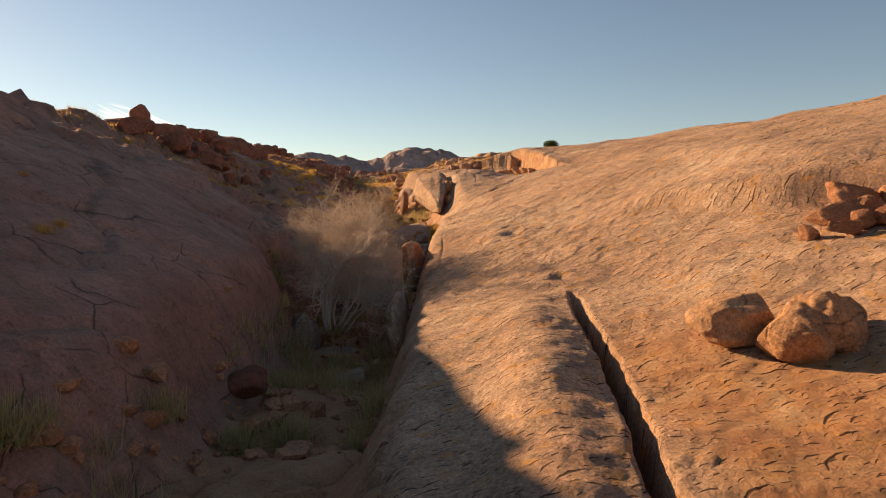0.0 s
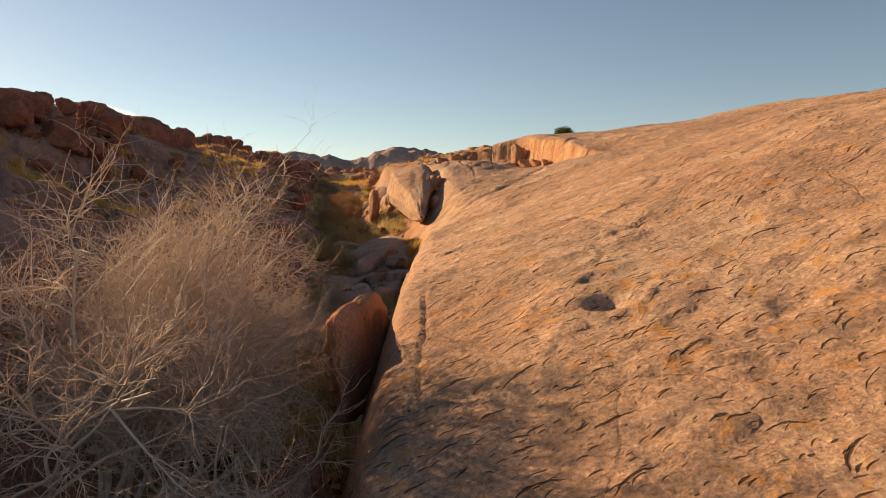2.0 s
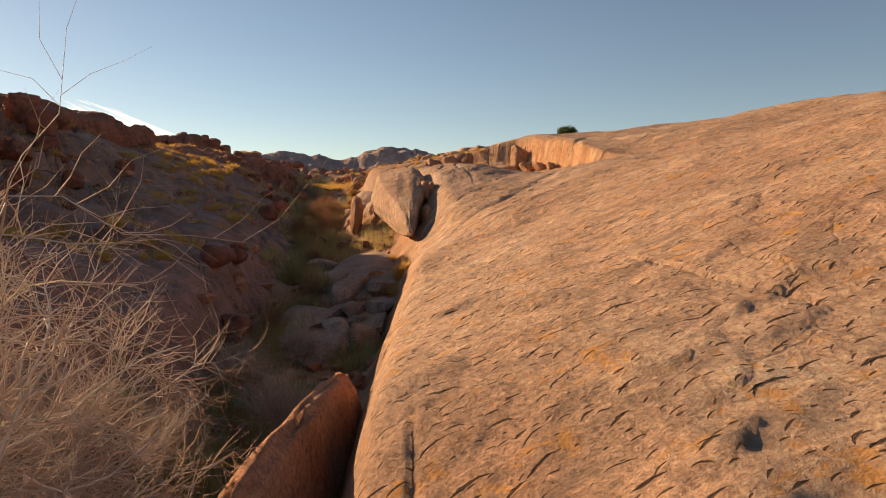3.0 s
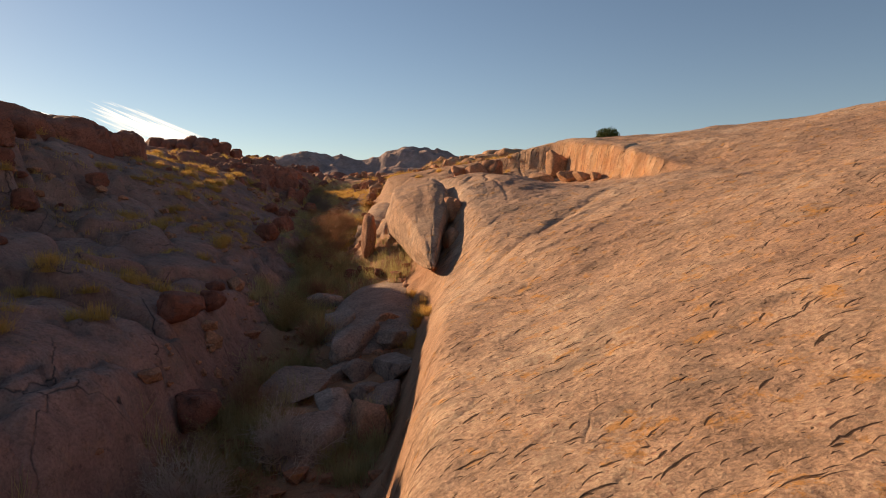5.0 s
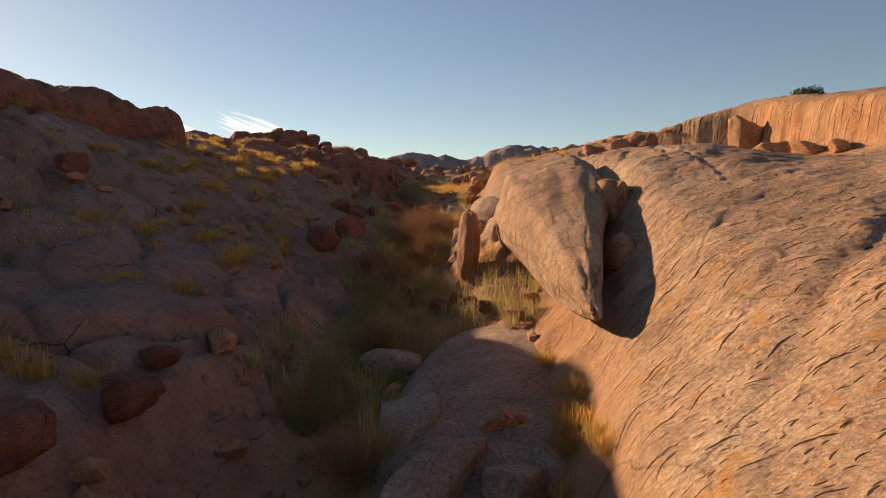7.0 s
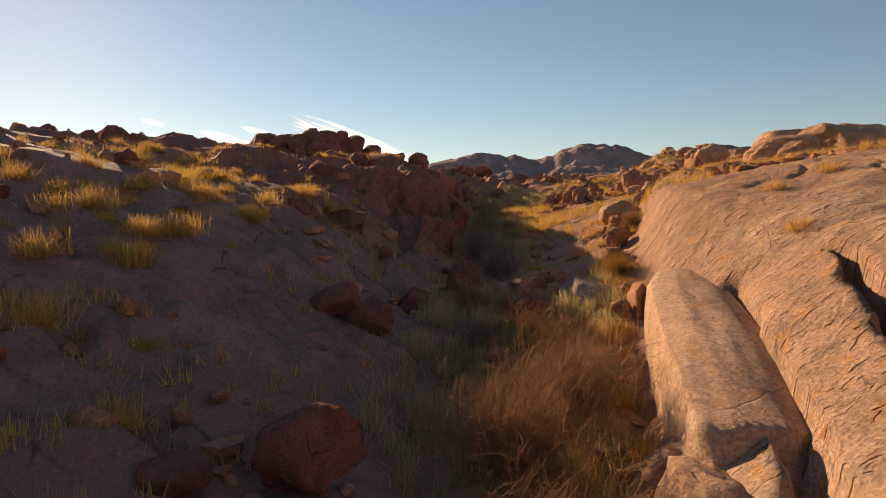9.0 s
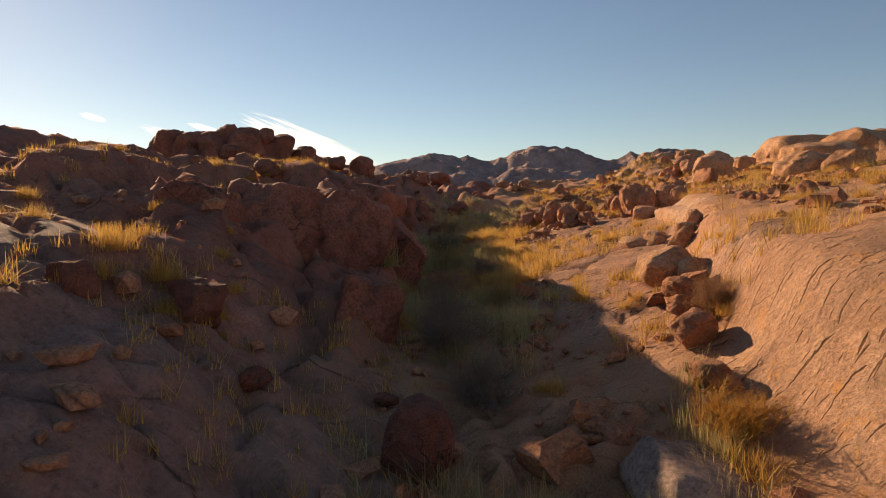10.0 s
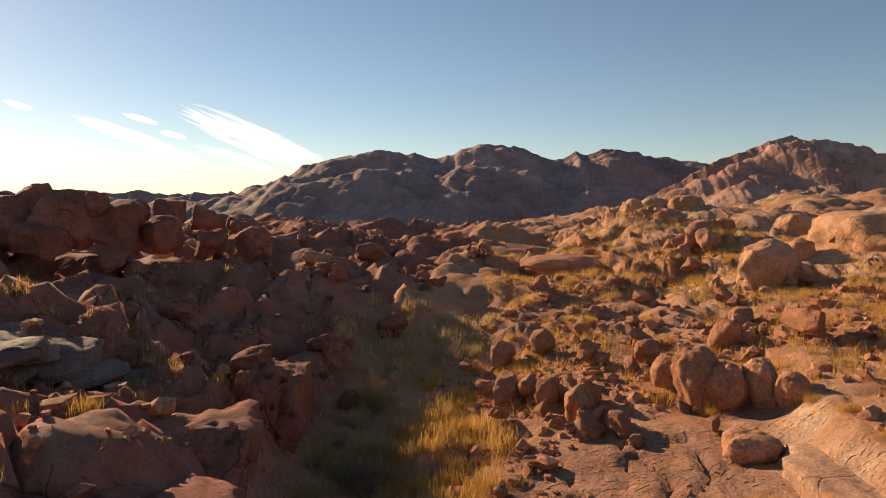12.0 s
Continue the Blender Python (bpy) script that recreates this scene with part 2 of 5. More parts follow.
def plant_material(name, stops, rough=0.7, through_light=0.0):
    m, nt, b = material(name, rough)
    info = nt.nodes.new("ShaderNodeObjectInfo")
    geo = nt.nodes.new("ShaderNodeNewGeometry")
    f = math_node(nt, "ADD", math_node(nt, "MULTIPLY", info.outputs["Random"], 0.4), math_node(nt, "MULTIPLY", geo.outputs["Random Per Island"], 0.6))
    col = ramp(nt, f, stops)
    nt.links.new(col, b.inputs["Base Color"])
    if through_light:
        tl = nt.nodes.new("ShaderNodeBsdfTranslucent")
        nt.links.new(col, tl.inputs[0])
        mx = nt.nodes.new("ShaderNodeMixShader")
        mx.inputs[0].default_value = through_light
        nt.links.new(b.outputs[0], mx.inputs[1])
        nt.links.new(tl.outputs[0], mx.inputs[2])
        nt.links.new(mx.outputs[0], nt.nodes["Material Output"].inputs[0])
    return m


TONES = ((0.425, 0.235, 0.150), (0.525, 0.314, 0.205), (0.60, 0.394, 0.270))
RED = ((0.38, 0.150, 0.080), (0.48, 0.21, 0.115), (0.54, 0.27, 0.16))
# the hill's varnished tones, darkened and greyed to match its shade
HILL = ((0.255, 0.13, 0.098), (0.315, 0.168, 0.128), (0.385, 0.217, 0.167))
# varnished red rock, its tones deepened for shade and red bounced light
VARNISH_AND_SHADE = ((0.25, 0.080, 0.050), (0.31, 0.110, 0.070), (0.38, 0.150, 0.098))
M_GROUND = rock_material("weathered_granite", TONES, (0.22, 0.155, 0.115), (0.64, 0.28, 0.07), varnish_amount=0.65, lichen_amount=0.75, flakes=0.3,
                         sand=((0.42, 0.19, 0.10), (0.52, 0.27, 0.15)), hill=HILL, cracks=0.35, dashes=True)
M_BOULDER = rock_material("boulder_granite", RED, varnish_amount=0.3, lichen_amount=0.5, flakes=0.25, per_object=True, relief_gain=0.8)
M_DARK = rock_material("varnished_shaded_granite", VARNISH_AND_SHADE, varnish_amount=0.6, lichen_amount=0.1, flakes=0.25, per_object=True, relief_gain=0.9, cracks=0.85, crack_scale=0.9)
M_CREAM = rock_material("cream_granite", ((0.46, 0.26, 0.165), (0.57, 0.345, 0.22), (0.64, 0.42, 0.285)), varnish_amount=0.2, lichen_amount=0.6, flakes=0.1, per_object=True, relief_gain=0.6, cracks=0.3)
M_PALE = rock_material("pale_granite", ((0.40, 0.205, 0.125), (0.50, 0.285, 0.18), (0.57, 0.355, 0.235)), varnish_amount=0.6, lichen_amount=0.5, flakes=0.2, per_object=True, relief_gain=0.9)
M_SLAB = rock_material("grey_granite", ((0.28, 0.18, 0.135), (0.36, 0.24, 0.185), (0.44, 0.31, 0.24)), varnish_amount=0.3, lichen_amount=0.2, flakes=0.1, per_object=True, relief_gain=0.6, cracks=0.4)
M_ORANGE = rock_material("orange_granite", ((0.43, 0.20, 0.105), (0.53, 0.27, 0.145), (0.60, 0.34, 0.20)), varnish_amount=0.35, lichen_amount=0.6, flakes=0.2, per_object=True)
M_GREY = rock_material("grey_weathered_rock", ((0.15, 0.092, 0.072), (0.20, 0.13, 0.103), (0.26, 0.18, 0.145)), varnish_amount=0.5, lichen_amount=0.0, flakes=1.0, per_object=True, relief_gain=0.7)
M_GREY.node_tree.nodes["Principled BSDF"].inputs["Roughness"].default_value = 0.8


def far_material(name, low, middle, high):
    m, nt, b = material(name, 0.95)
    v = coords(nt, False)
    big, mid, fine = noise_tex(nt, v, 0.006, 5), noise_tex(nt, v, 0.03, 8, 0.65), noise_tex(nt, v, 0.15, 6, 0.7)
    col = ramp(nt, big, [(0.35, low), (0.5, middle), (0.65, high)])
    col = mix(nt, 0.7, col, ramp(nt, mid, grey((0.3, 0.3), (0.5, 0.5), (0.7, 0.68))), "OVERLAY")
    col = mix(nt, 0.6, col, ramp(nt, fine, grey((0.3, 0.3), (0.5, 0.5), (0.7, 0.7))), "OVERLAY")
    nt.links.new(col, b.inputs["Base Color"])
    bump = node(nt, "ShaderNodeBump", Strength=1.0, Distance=1.0)
    nt.links.new(math_node(nt, "ADD", math_node(nt, "MULTIPLY", mid, 6.0), math_node(nt, "MULTIPLY", fine, 2.0)), bump.inputs["Height"])
    nt.links.new(bump.outputs[0], b.inputs["Normal"])
    return m


# the range's rock colour is greyed to take in the haze of distance
M_FAR = far_material("hazed_far_rock", (0.28, 0.18, 0.16), (0.33, 0.22, 0.195), (0.38, 0.26, 0.23))
M_PEAK = far_material("far_red_rock", (0.36, 0.19, 0.14), (0.43, 0.24, 0.18), (0.49, 0.29, 0.22))
M_GOLD = plant_material("dry_golden_grass", [(0.0, (0.50, 0.27, 0.06)), (0.5, (0.66, 0.39, 0.11)), (1.0, (0.76, 0.52, 0.20))], 0.7, 0.5)
M_SCRUB = plant_material("grey_green_scrub", [(0.0, (0.34, 0.27, 0.115)), (0.5, (0.51, 0.405, 0.185)), (1.0, (0.68, 0.53, 0.28))], 0.7, 0.5)
M_RUST = plant_material("rusty_dead_bush", [(0.0, (0.36, 0.19, 0.10)), (0.5, (0.48, 0.28, 0.16)), (1.0, (0.58, 0.37, 0.22))], 0.7, 0.5)
M_BARK = plant_material("bleached_bark", [(0.0, (0.53, 0.42, 0.34)), (0.5, (0.62, 0.505, 0.415)), (1.0, (0.70, 0.59, 0.49))])
M_TWIG = plant_material("bleached_twigs", [(0.0, (0.63, 0.47, 0.37)), (0.5, (0.73, 0.57, 0.455)), (1.0, (0.82, 0.67, 0.545))], 0.7, 0.3)
M_DRIED = plant_material("grey_brown_twigs", [(0.0, (0.20, 0.14, 0.10)), (0.5, (0.30, 0.22, 0.16)), (1.0, (0.40, 0.31, 0.23))], 0.8, 0.2)
M_LEAF = plant_material("green_leaves", [(0.0, (0.045, 0.07, 0.018)), (0.5, (0.07, 0.10, 0.03)), (1.0, (0.10, 0.13, 0.04))], 0.6, 0.3)


# ---------------------------------------------------------------- the lie of the land
# sections across the gully, from the ridge on the -x side to the dome on the +x side, at these stations along y
YS = (-6, 0, 6, 12, 18, 24, 30, 32, 34, 37, 40, 43, 46, 50, 58, 66, 80)
BACK_Z = (2.2, 2.2, 2.3, 2.4, 2.5, 2.5, 2.5, 2.4, 2.6, 3.0, 3.6, 4.3, 4.9, 5.2, 5.2, 4.9, 4.4)
RIDGE_X = (-14, -14, -13.5, -13.5, -14.2, -14, -13, -12.8, -12.6, -12.6, -12.8, -13.8, -14, -14, -14.5, -16, -18)
RIDGE_Z = (4.8, 4.8, 4.8, 4.5, 3.85, 3.6, 3.5, 3.5, 3.6, 3.5, 3.7, 3.7, 3.4, 3.4, 4.0, 4.2, 4.3)
SLOPE_X = (-9, -9, -9, -9, -9.2, -9.6, -9.0, -8.6, -8.8, -9.0, -9.2, -9.5, -9.5, -9.2, -11.4, -12.5, -14)
SLOPE_Z = (1.5, 1.5, 1.6, 1.93, 2.03, 0.8, 0.75, 0.9, 1.4, 1.9, 2.15, 2.35, 2.5, 3.2, 3.35, 3.3, 4.0)
WALL_X = (-4.5, -4.5, -4.3, -4.2, -4.5, -4.0, -4.6, -4.8, -5.1, -5.5, -5.9, -6.4, -7.2, -8.0, -10.2, -10.5, -11)
WALL_Z = (-1.4, -1.4, -1.5, -1.1, -0.6, -0.8, -0.5, -0.35, -0.2, 0.1, 0.4, 0.7, 1.0, 2.3, 2.9, 2.8, 3.6)
FOOT_X = (-3.0, -3.0, -3.0, -3.2, -3.3, -3.4, -3.8, -4.0, -4.2, -4.6, -5.0, -5.4, -6.3, -7.4, -9.4, -9.5, -8.0)
FLOOR_X = (-0.9, -0.9, -0.9, -0.95, -0.9, -0.7, -0.6, -1.6, -2.6, -3.2, -3.15, -3.15, -4.4, -5.6, -7.2, -6.5, -4.0)
FLOOR_Z = (-3.0, -3.0, -3.0, -3.3, -3.0, -2.5, -1.7, -1.35, -1.0, -0.5, -0.1, 0.4, 0.7, 1.0, 1.45, 2.6, 3.9)
LIP_X = (-0.55, -0.55, -0.55, -0.55, -0.42, -0.10, 0.0, 0.0, -0.2, -2.8, -2.9, -2.9, -2.95, -2.88, -2.0, -1.0, 0.0)
LIP_Z = (-2.5, -2.4, -2.25, -1.85, -0.9, -0.55, -0.65, -0.2, 0.1, 0.1, 0.1, 0.6, 1.1, 1.85, 2.5, 3.5, 5.0)
SHOULDER_X = (2.0, 4.0, 4.0, 2.2, 2.2, 2.2, 1.0, 0.75, 0.6, 0.4, -0.6, -1.0, -2.75, -2.55, -1.5, 1.0, 2.0)
SHOULDER_Z = (-1.9, -1.9, -1.65, -1.05, 0.0, 0.2, 0.4, 1.15, 1.75, 2.0, 1.9, 1.9, 2.2, 2.5, 3.0, 3.9, 5.1)
DOME_X = (7, 7, 7, 7, 7, 7.2, 7.6, 6.9, 6.6, 7.0, 6.5, 5.0, 5.0, 5.0, 4.0, 5.0, 8.0)
DOME_Z = (0.0, -0.8, -0.5, 0.85, 1.8, 2.0, 2.15, 2.2, 2.5, 3.25, 3.65, 3.75, 3.7, 3.4, 3.8, 4.3, 5.6)
CROWN_X = (14, 14, 14, 14, 14, 14, 14, 14, 14, 14, 13.5, 13, 13, 12, 12, 13, 15)
CROWN_Z = (2.2, 2.5, 2.8, 3.1, 3.4, 3.6, 3.75, 3.95, 4.15, 4.4, 4.55, 4.55, 4.4, 4.0, 4.4, 4.8, 6.0)

STEP = 0.1
GX = np.arange(-24, 22 + STEP / 2, STEP)
GY = np.arange(-12, 92 + STEP / 2, STEP)


def along(values):
    """A station table carried smoothly along y."""
    v = np.interp(GY, YS, values)
    k = np.exp(-0.5 * (np.arange(-30, 31) * STEP / 0.8) ** 2)
    return np.convolve(np.pad(v, 30, mode="edge"), k / k.sum(), mode="valid")


def blur(a, sigma, axis):
    n = max(1, int(3 * sigma / STEP))
    k = np.exp(-0.5 * (np.arange(-n, n + 1) * STEP / sigma) ** 2)
    k /= k.sum()
    pad = [(0, 0), (0, 0)]
    pad[axis] = (n, n)
    p = np.pad(a, pad, mode="edge")
    out = np.zeros_like(a)
    for i, w in enumerate(k):
        out += w * (p[i:i + a.shape[0], :] if axis == 0 else p[:, i:i + a.shape[1]])
    return out


XS = [along(v) for v in (RIDGE_X, SLOPE_X, WALL_X, FOOT_X, FLOOR_X, LIP_X, SHOULDER_X, DOME_X, CROWN_X)]
ZS = [along(v) for v in (RIDGE_Z, SLOPE_Z, WALL_Z, FLOOR_Z, FLOOR_Z, LIP_Z, SHOULDER_Z, DOME_Z, CROWN_Z)]
bulge = sstep(3.0, 6.0, GY) * sstep(14.0, 13.4, GY)      # the big rounded rock by the bare tree
XS[2] = XS[2] + 0.55 * bulge - 0.5 * sstep(13.4, 14.0, GY) * sstep(18, 16, GY)
XS[3] = XS[3] + 0.15 * bulge - 0.7 * sstep(13.4, 14.0, GY) * sstep(18, 16, GY)
BACK = along(BACK_Z)
base = np.empty((len(GY), len(GX)))
for r in range(len(GY)):
    xs = [XS[0][r] - 10] + [c[r] for c in XS] + [XS[-1][r] + 12]
    zs = [BACK[r]] + [c[r] for c in ZS] + [ZS[-1][r] + 1.2]
    base[r] = np.interp(GX, xs, zs)
base = blur(blur(base, 0.15, 1), 0.25, 0)
MX, MY = np.meshgrid(GX, GY)
# the ledge and alcove on the dome's far side
LEDGE = ((1.2, 45.6, 0.0), (3.0, 44.0, 0.6), (4.7, 42.6, 1.0), (5.15, 41.4, 1.1), (5.4, 38.6, 1.05), (5.68, 36.3, 0.88), (6.0, 33.6, 0.45), (6.5, 31.6, 0.0))


# a lower step with boulders under it, near the start
STEP_LINE = ((3.3, 13.9, 0.0), (4.3, 13.25, 0.2), (5.2, 12.3, 0.4), (6.2, 11.0, 0.5), (7.8, 9.2, 0.55), (11.0, 7.0, 0.3))


def ledge_line(x, y, line=LEDGE):
    """Distance from the ledge's line, positive on its upper side, and the wall's height there."""
    best, dist, tall = np.full(x.shape, 99.0), np.full(x.shape, 99.0), np.zeros(x.shape)
    for (ax, ay, ah), (bx, by, bh) in zip(line, line[1:]):
        ux, uy = bx - ax, by - ay
        t = np.clip(((x - ax) * ux + (y - ay) * uy) / (ux * ux + uy * uy), 0, 1)
        dx, dy = x - ax - t * ux, y - ay - t * uy
        d = np.hypot(dx, dy)
        near = d < best
        dist = np.where(near, np.where(ux * dy - uy * dx > 0, d, -d), dist)
        tall = np.where(near, ah + (bh - ah) * t, tall)
        best = np.where(near, d, best)
    return dist, tall


ledge_d, ledge_h = ledge_line(MX, MY)
ledge_d = ledge_d + 0.10 * fbm(MX * 1.2, MY * 1.2, MX * 0 + 4, 3, 5)
base -= ledge_h * (1 - sstep(-0.10, 0.10, ledge_d)) * sstep(-4.5, -1.2, ledge_d)
step_d, step_h = ledge_line(MX, MY, STEP_LINE)
step_d = step_d + 0.25 * vnoise(MX * 0.7, MY * 0.7, MX * 0 + 9, 6)
base += 0.5 * step_h * (sstep(-0.18, 0.12, step_d) * sstep(3.5, 0.2, step_d) - (1 - sstep(-0.18, 0.12, step_d)) * sstep(-3.0, -0.2, step_d))
base += 0.12 * ledge_h * np.exp(-((ledge_d - 0.5) / 0.6) ** 2)
# past the ledge's end the two domes run together
base += 0.2 * sstep(6.4, 8.2, MX) * np.exp(-((MY - 32.8) / 3.2) ** 2)
base += 0.14 * np.exp(-((MX - 1.2) / 0.9) ** 2 - ((MY - 15.0) / 3.0) ** 2)
base += 0.2 * sstep(42.5, 47, MY)
# the pillar beside the crack near the start swells towards it
base += 0.22 * np.exp(-((MX - np.interp(MY, (2.0, 5.2, 9.9), (0.55, 0.98, 1.34))) / 0.5) ** 2) * sstep(11, 8.5, MY) * sstep(-2, 3, MY)
# hollows in the dome and the wet seam
for hx, hy, hr, hd in ((1.65, 15.0, 0.17, 0.14), (2.06, 11.05, 0.13, 0.15), (2.75, 14.1, 0.12, 0.08)):
    base -= hd * np.exp(-((MX - hx) ** 2 + (MY - hy) ** 2) / hr ** 2)
seam_x = np.interp(MY, (26.5, 28.3, 33.4, 36), (0.2, 1.5, 5.8, 8.0))
base -= 0.07 * np.exp(-((MX - seam_x) / 0.22) ** 2) * sstep(26, 27.5, MY) * sstep(34, 32.5, MY)


def lookup(table, x, y):
    x, y = np.asarray(x, float), np.asarray(y, float)
    fx = np.clip((x - GX[0]) / STEP, 0, len(GX) - 1.001)
    fy = np.clip((y - GY[0]) / STEP, 0, len(GY) - 1.001)
    i, j = fx.astype(int), fy.astype(int)
    u, v = fx - i, fy - j
    return (table[j, i] * (1 - u) + table[j, i + 1] * u) * (1 - v) + (table[j + 1, i] * (1 - u) + table[j + 1, i + 1] * u) * v


LIPS = XS[5]
WALLS = XS[2]


# open joints in the dome: y and x along each, half width, depth
JOINTS = (((2.0, 3.9, 5.2, 7.0, 9.9), (1.3, 1.55, 1.73, 1.9, 2.09), 0.085, 0.65),
          ((36.5, 37.4, 40.0, 42.6), (-2.3, -2.2, -2.08, -1.95), 0.10, 0.6),
          ((36.0, 38.0, 41.5), (-1.75, -1.45, -1.05), 0.07, 0.5),
          ((16.6, 17.4, 18.4, 19.2), (2.62, 2.4, 2.2, 2.05), 0.025, 0.04),
          ((14.2, 15.5, 17.0), (-0.10, -0.04, 0.0), 0.025, 0.035))


def joints_in(x, y):
    out = np.zeros(x.shape)
    for ys, xs, width, depth in JOINTS:
        jx = np.interp(y, ys, xs) + 0.05 * vnoise(y * 1.5, y * 0, y * 0, 8) + 0.02 * vnoise(y * 6, y * 0, y * 0, 9)
        end = sstep(ys[0] - 0.4, ys[0] + 0.4, y) * sstep(ys[-1] + 0.4, ys[-1] - 0.5, y)
        out += depth * np.exp(-((x - jx) / (width * (0.5 + 0.5 * end))) ** 4) * end
    return out


def scales(x, y, rate, s, share=0.65, turn=-1.35):
    """Flakes peeled from the rock: low wedges that end in a sharp curved rim; 0 to 1."""
    gx, gy = x * rate, y * rate
    xi, yi = np.floor(gx).astype(np.int64), np.floor(gy).astype(np.int64)
    zero = np.zeros_like(xi)
    ragged = 1 + 0.30 * vnoise(x * rate * 3.1, y * rate * 3.1, x * 0, s + 40)
    out = np.zeros(x.shape)
    for a in (-1, 0, 1):
        for b in (-1, 0, 1):
            h = [_hash(xi + a, yi + b, zero + k, s) for k in range(5)]
            dx, dy = gx - (xi + a + h[0]), gy - (yi + b + h[1])
            th = turn + 1.3 * (h[2] - 0.5)
            u, v = dx * np.cos(th) + dy * np.sin(th), -dx * np.sin(th) + dy * np.cos(th)
            r = (0.25 + 0.5 * h[3] ** 2) * ragged
            rho = np.sqrt(u * u + (v / 2.0) ** 2) / r
            wedge = np.clip(0.5 + 0.5 * u / r, 0, 1) ** 1.5 * sstep(1.0, 0.88, rho) * (h[4] < share) * (0.4 + 0.6 * h[3])
            out = np.maximum(out, wedge)
    return out


def relief(x, y):
    """Lumps, joints and flakes that lie on the smooth land."""
    lip = np.interp(y, GY, LIPS)
    wall = np.interp(y, GY, WALLS)
    nil = x * 0
    slab = sstep(-0.1, 0.2, x - lip)
    on_dome = np.maximum(slab * sstep(50, 44, y), 0)
    on_left = sstep(0.4, -0.4, x - wall)
    wx = x + 0.9 * vnoise(x * 0.35, y * 0.35, nil, 11) + 0.15 * vnoise(x * 2, y * 2, nil, 13)
    wy = y + 0.9 * vnoise(x * 0.35, y * 0.35, nil, 12) + 0.15 * vnoise(x * 2, y * 2, nil, 14)
    f1, f2, tag = worley(wx * 0.40, wy * 0.20, 2)
    g1, g2, tag2 = worley(wx * 1.0 + 7, wy * 0.7, 3)
    h1, h2, tag3 = worley(wx * 2.6 + 3, wy * 2.2, 4)
    joints = np.exp(-((f2 - f1) / 0.035) ** 2)
    joints2 = np.exp(-((g2 - g1) / 0.06) ** 2)
    joints3 = np.exp(-((h2 - h1) / 0.09) ** 2)
    patch = sstep(-0.1, 0.25, fbm(x * 0.25, y * 0.25, nil, 3, 15))
    patch2 = sstep(0.0, 0.3, fbm(x * 0.4 + 9, y * 0.4, nil, 3, 16))
    lump = (tag - 0.5) * 0.40 - 0.30 * joints - 0.25 * f1
    lump2 = ((tag2 - 0.5) * 0.30 - 0.14 * joints2 - 0.12 * g1) * patch
    lump3 = ((tag3 - 0.5) * 0.16 - 0.07 * joints3 - 0.08 * h1) * patch2
    rough = 0.07 * fbm(x * 0.9, y * 0.9, nil, 5, 21, 0.45)
    t = 6 * fbm(x * 0.9 + 0.4 * y, y * 0.7 - 0.3 * x, nil, 5, 35)
    ledge = 0.03 * (np.floor(t) + sstep(0.0, 0.3, t - np.floor(t)) - 1 - t * 0.6)
    left = lump * 0.7 + lump2 * 0.6 + lump3 * 0.35 + rough * 0.6 + ledge
    b0 = blocks(wx * 0.42 + 2, wy * 0.5, 9)
    left = lump * 0.5 + rough * 0.4 + (left - lump * 0.5 - rough * 0.4) * sstep(14, 19, y) + 0.42 * b0 * sstep(15, 20, y)
    left = left * (0.6 + 0.4 * sstep(13, 20, y)) * (1 - 0.5 * sstep(34, 37, y) * sstep(47, 45, y)) + 0.5 * (left - rough) * sstep(46, 50, y)
    flakes = 0.030 * scales(x, y, 1.2, 33, 0.5) + 0.028 * scales(x + 3, y, 2.2, 34, 0.6) + 0.016 * scales(x, y + 5, 4.0, 36, 0.6)
    dome = 0.09 * fbm(x * 0.4, y * 0.4, nil, 3, 31) + 0.010 * fbm(x * 5, y * 5, nil, 4, 32, 0.6) + flakes * (0.55 + 0.45 * sstep(-0.2, 0.3, fbm(x * 0.5, y * 0.5, nil, 2, 37)))
    dome = dome - joints_in(x, y)
    dome = dome - 0.05 * joints * sstep(0.5, 2.5, x - lip) * sstep(30, 34, y)
    b1 = blocks(wx * 0.75 + 3, wy * 0.6, 6)
    b2 = blocks(wx * 1.7 + 5, wy * 1.5, 7)
    b3 = blocks(wx * 3.6 + 1, wy * 3.3, 8)
    broken = sstep(-0.15, 0.1, fbm(x * 0.28 + 4, y * 0.28, nil, 3, 17))
    bare_slab = sstep(-6.2, -5.8, x) * sstep(-2.9, -3.2, x) * sstep(48, 49, y) * sstep(58.8, 57.8, y)
    jumble = (0.42 * b1 + 0.24 * b2 + 0.10 * b3) * broken * (1 - 0.85 * bare_slab)
    hill = sstep(44, 48, y)
    left = left + hill * (0.30 * b1 + 0.24 * b2 + 0.10 * b3) * (0.35 + 0.65 * broken) + 0.16 * b2 * patch * (1 - hill) * sstep(15, 20, y) + (0.42 * b1 + 0.22 * b2) * sstep(-7.5, -9.5, x) * sstep(6, 12, y) * (1 - sstep(30, 36, y))
    near = sstep(-7.5, -6.5, x) * sstep(66, 62, y)     # trodden ground with bare slabs
    calm = 1 - 0.85 * near
    open_ = 0.8 * jumble * calm + lump * 0.12 + (lump2 * 0.4 + lump3 * 0.35) * (1 - 0.4 * near) + rough * (0.6 - 0.2 * near)
    open_ = open_ * (1 - 0.75 * bare_slab) + flakes * 0.9 - bare_slab * 0.10 * joints2
    floor = 0.14 * fbm(x * 0.9, y * 0.9, nil, 6, 41) + lump2 * 0.5 + lump3
    floor = np.where(y > 46, open_, floor)
    floor = floor + (0.42 * b1 + 0.22 * b2) * sstep(1.6, 0.6, x - wall) * sstep(14, 18, y) * sstep(40, 34, y)
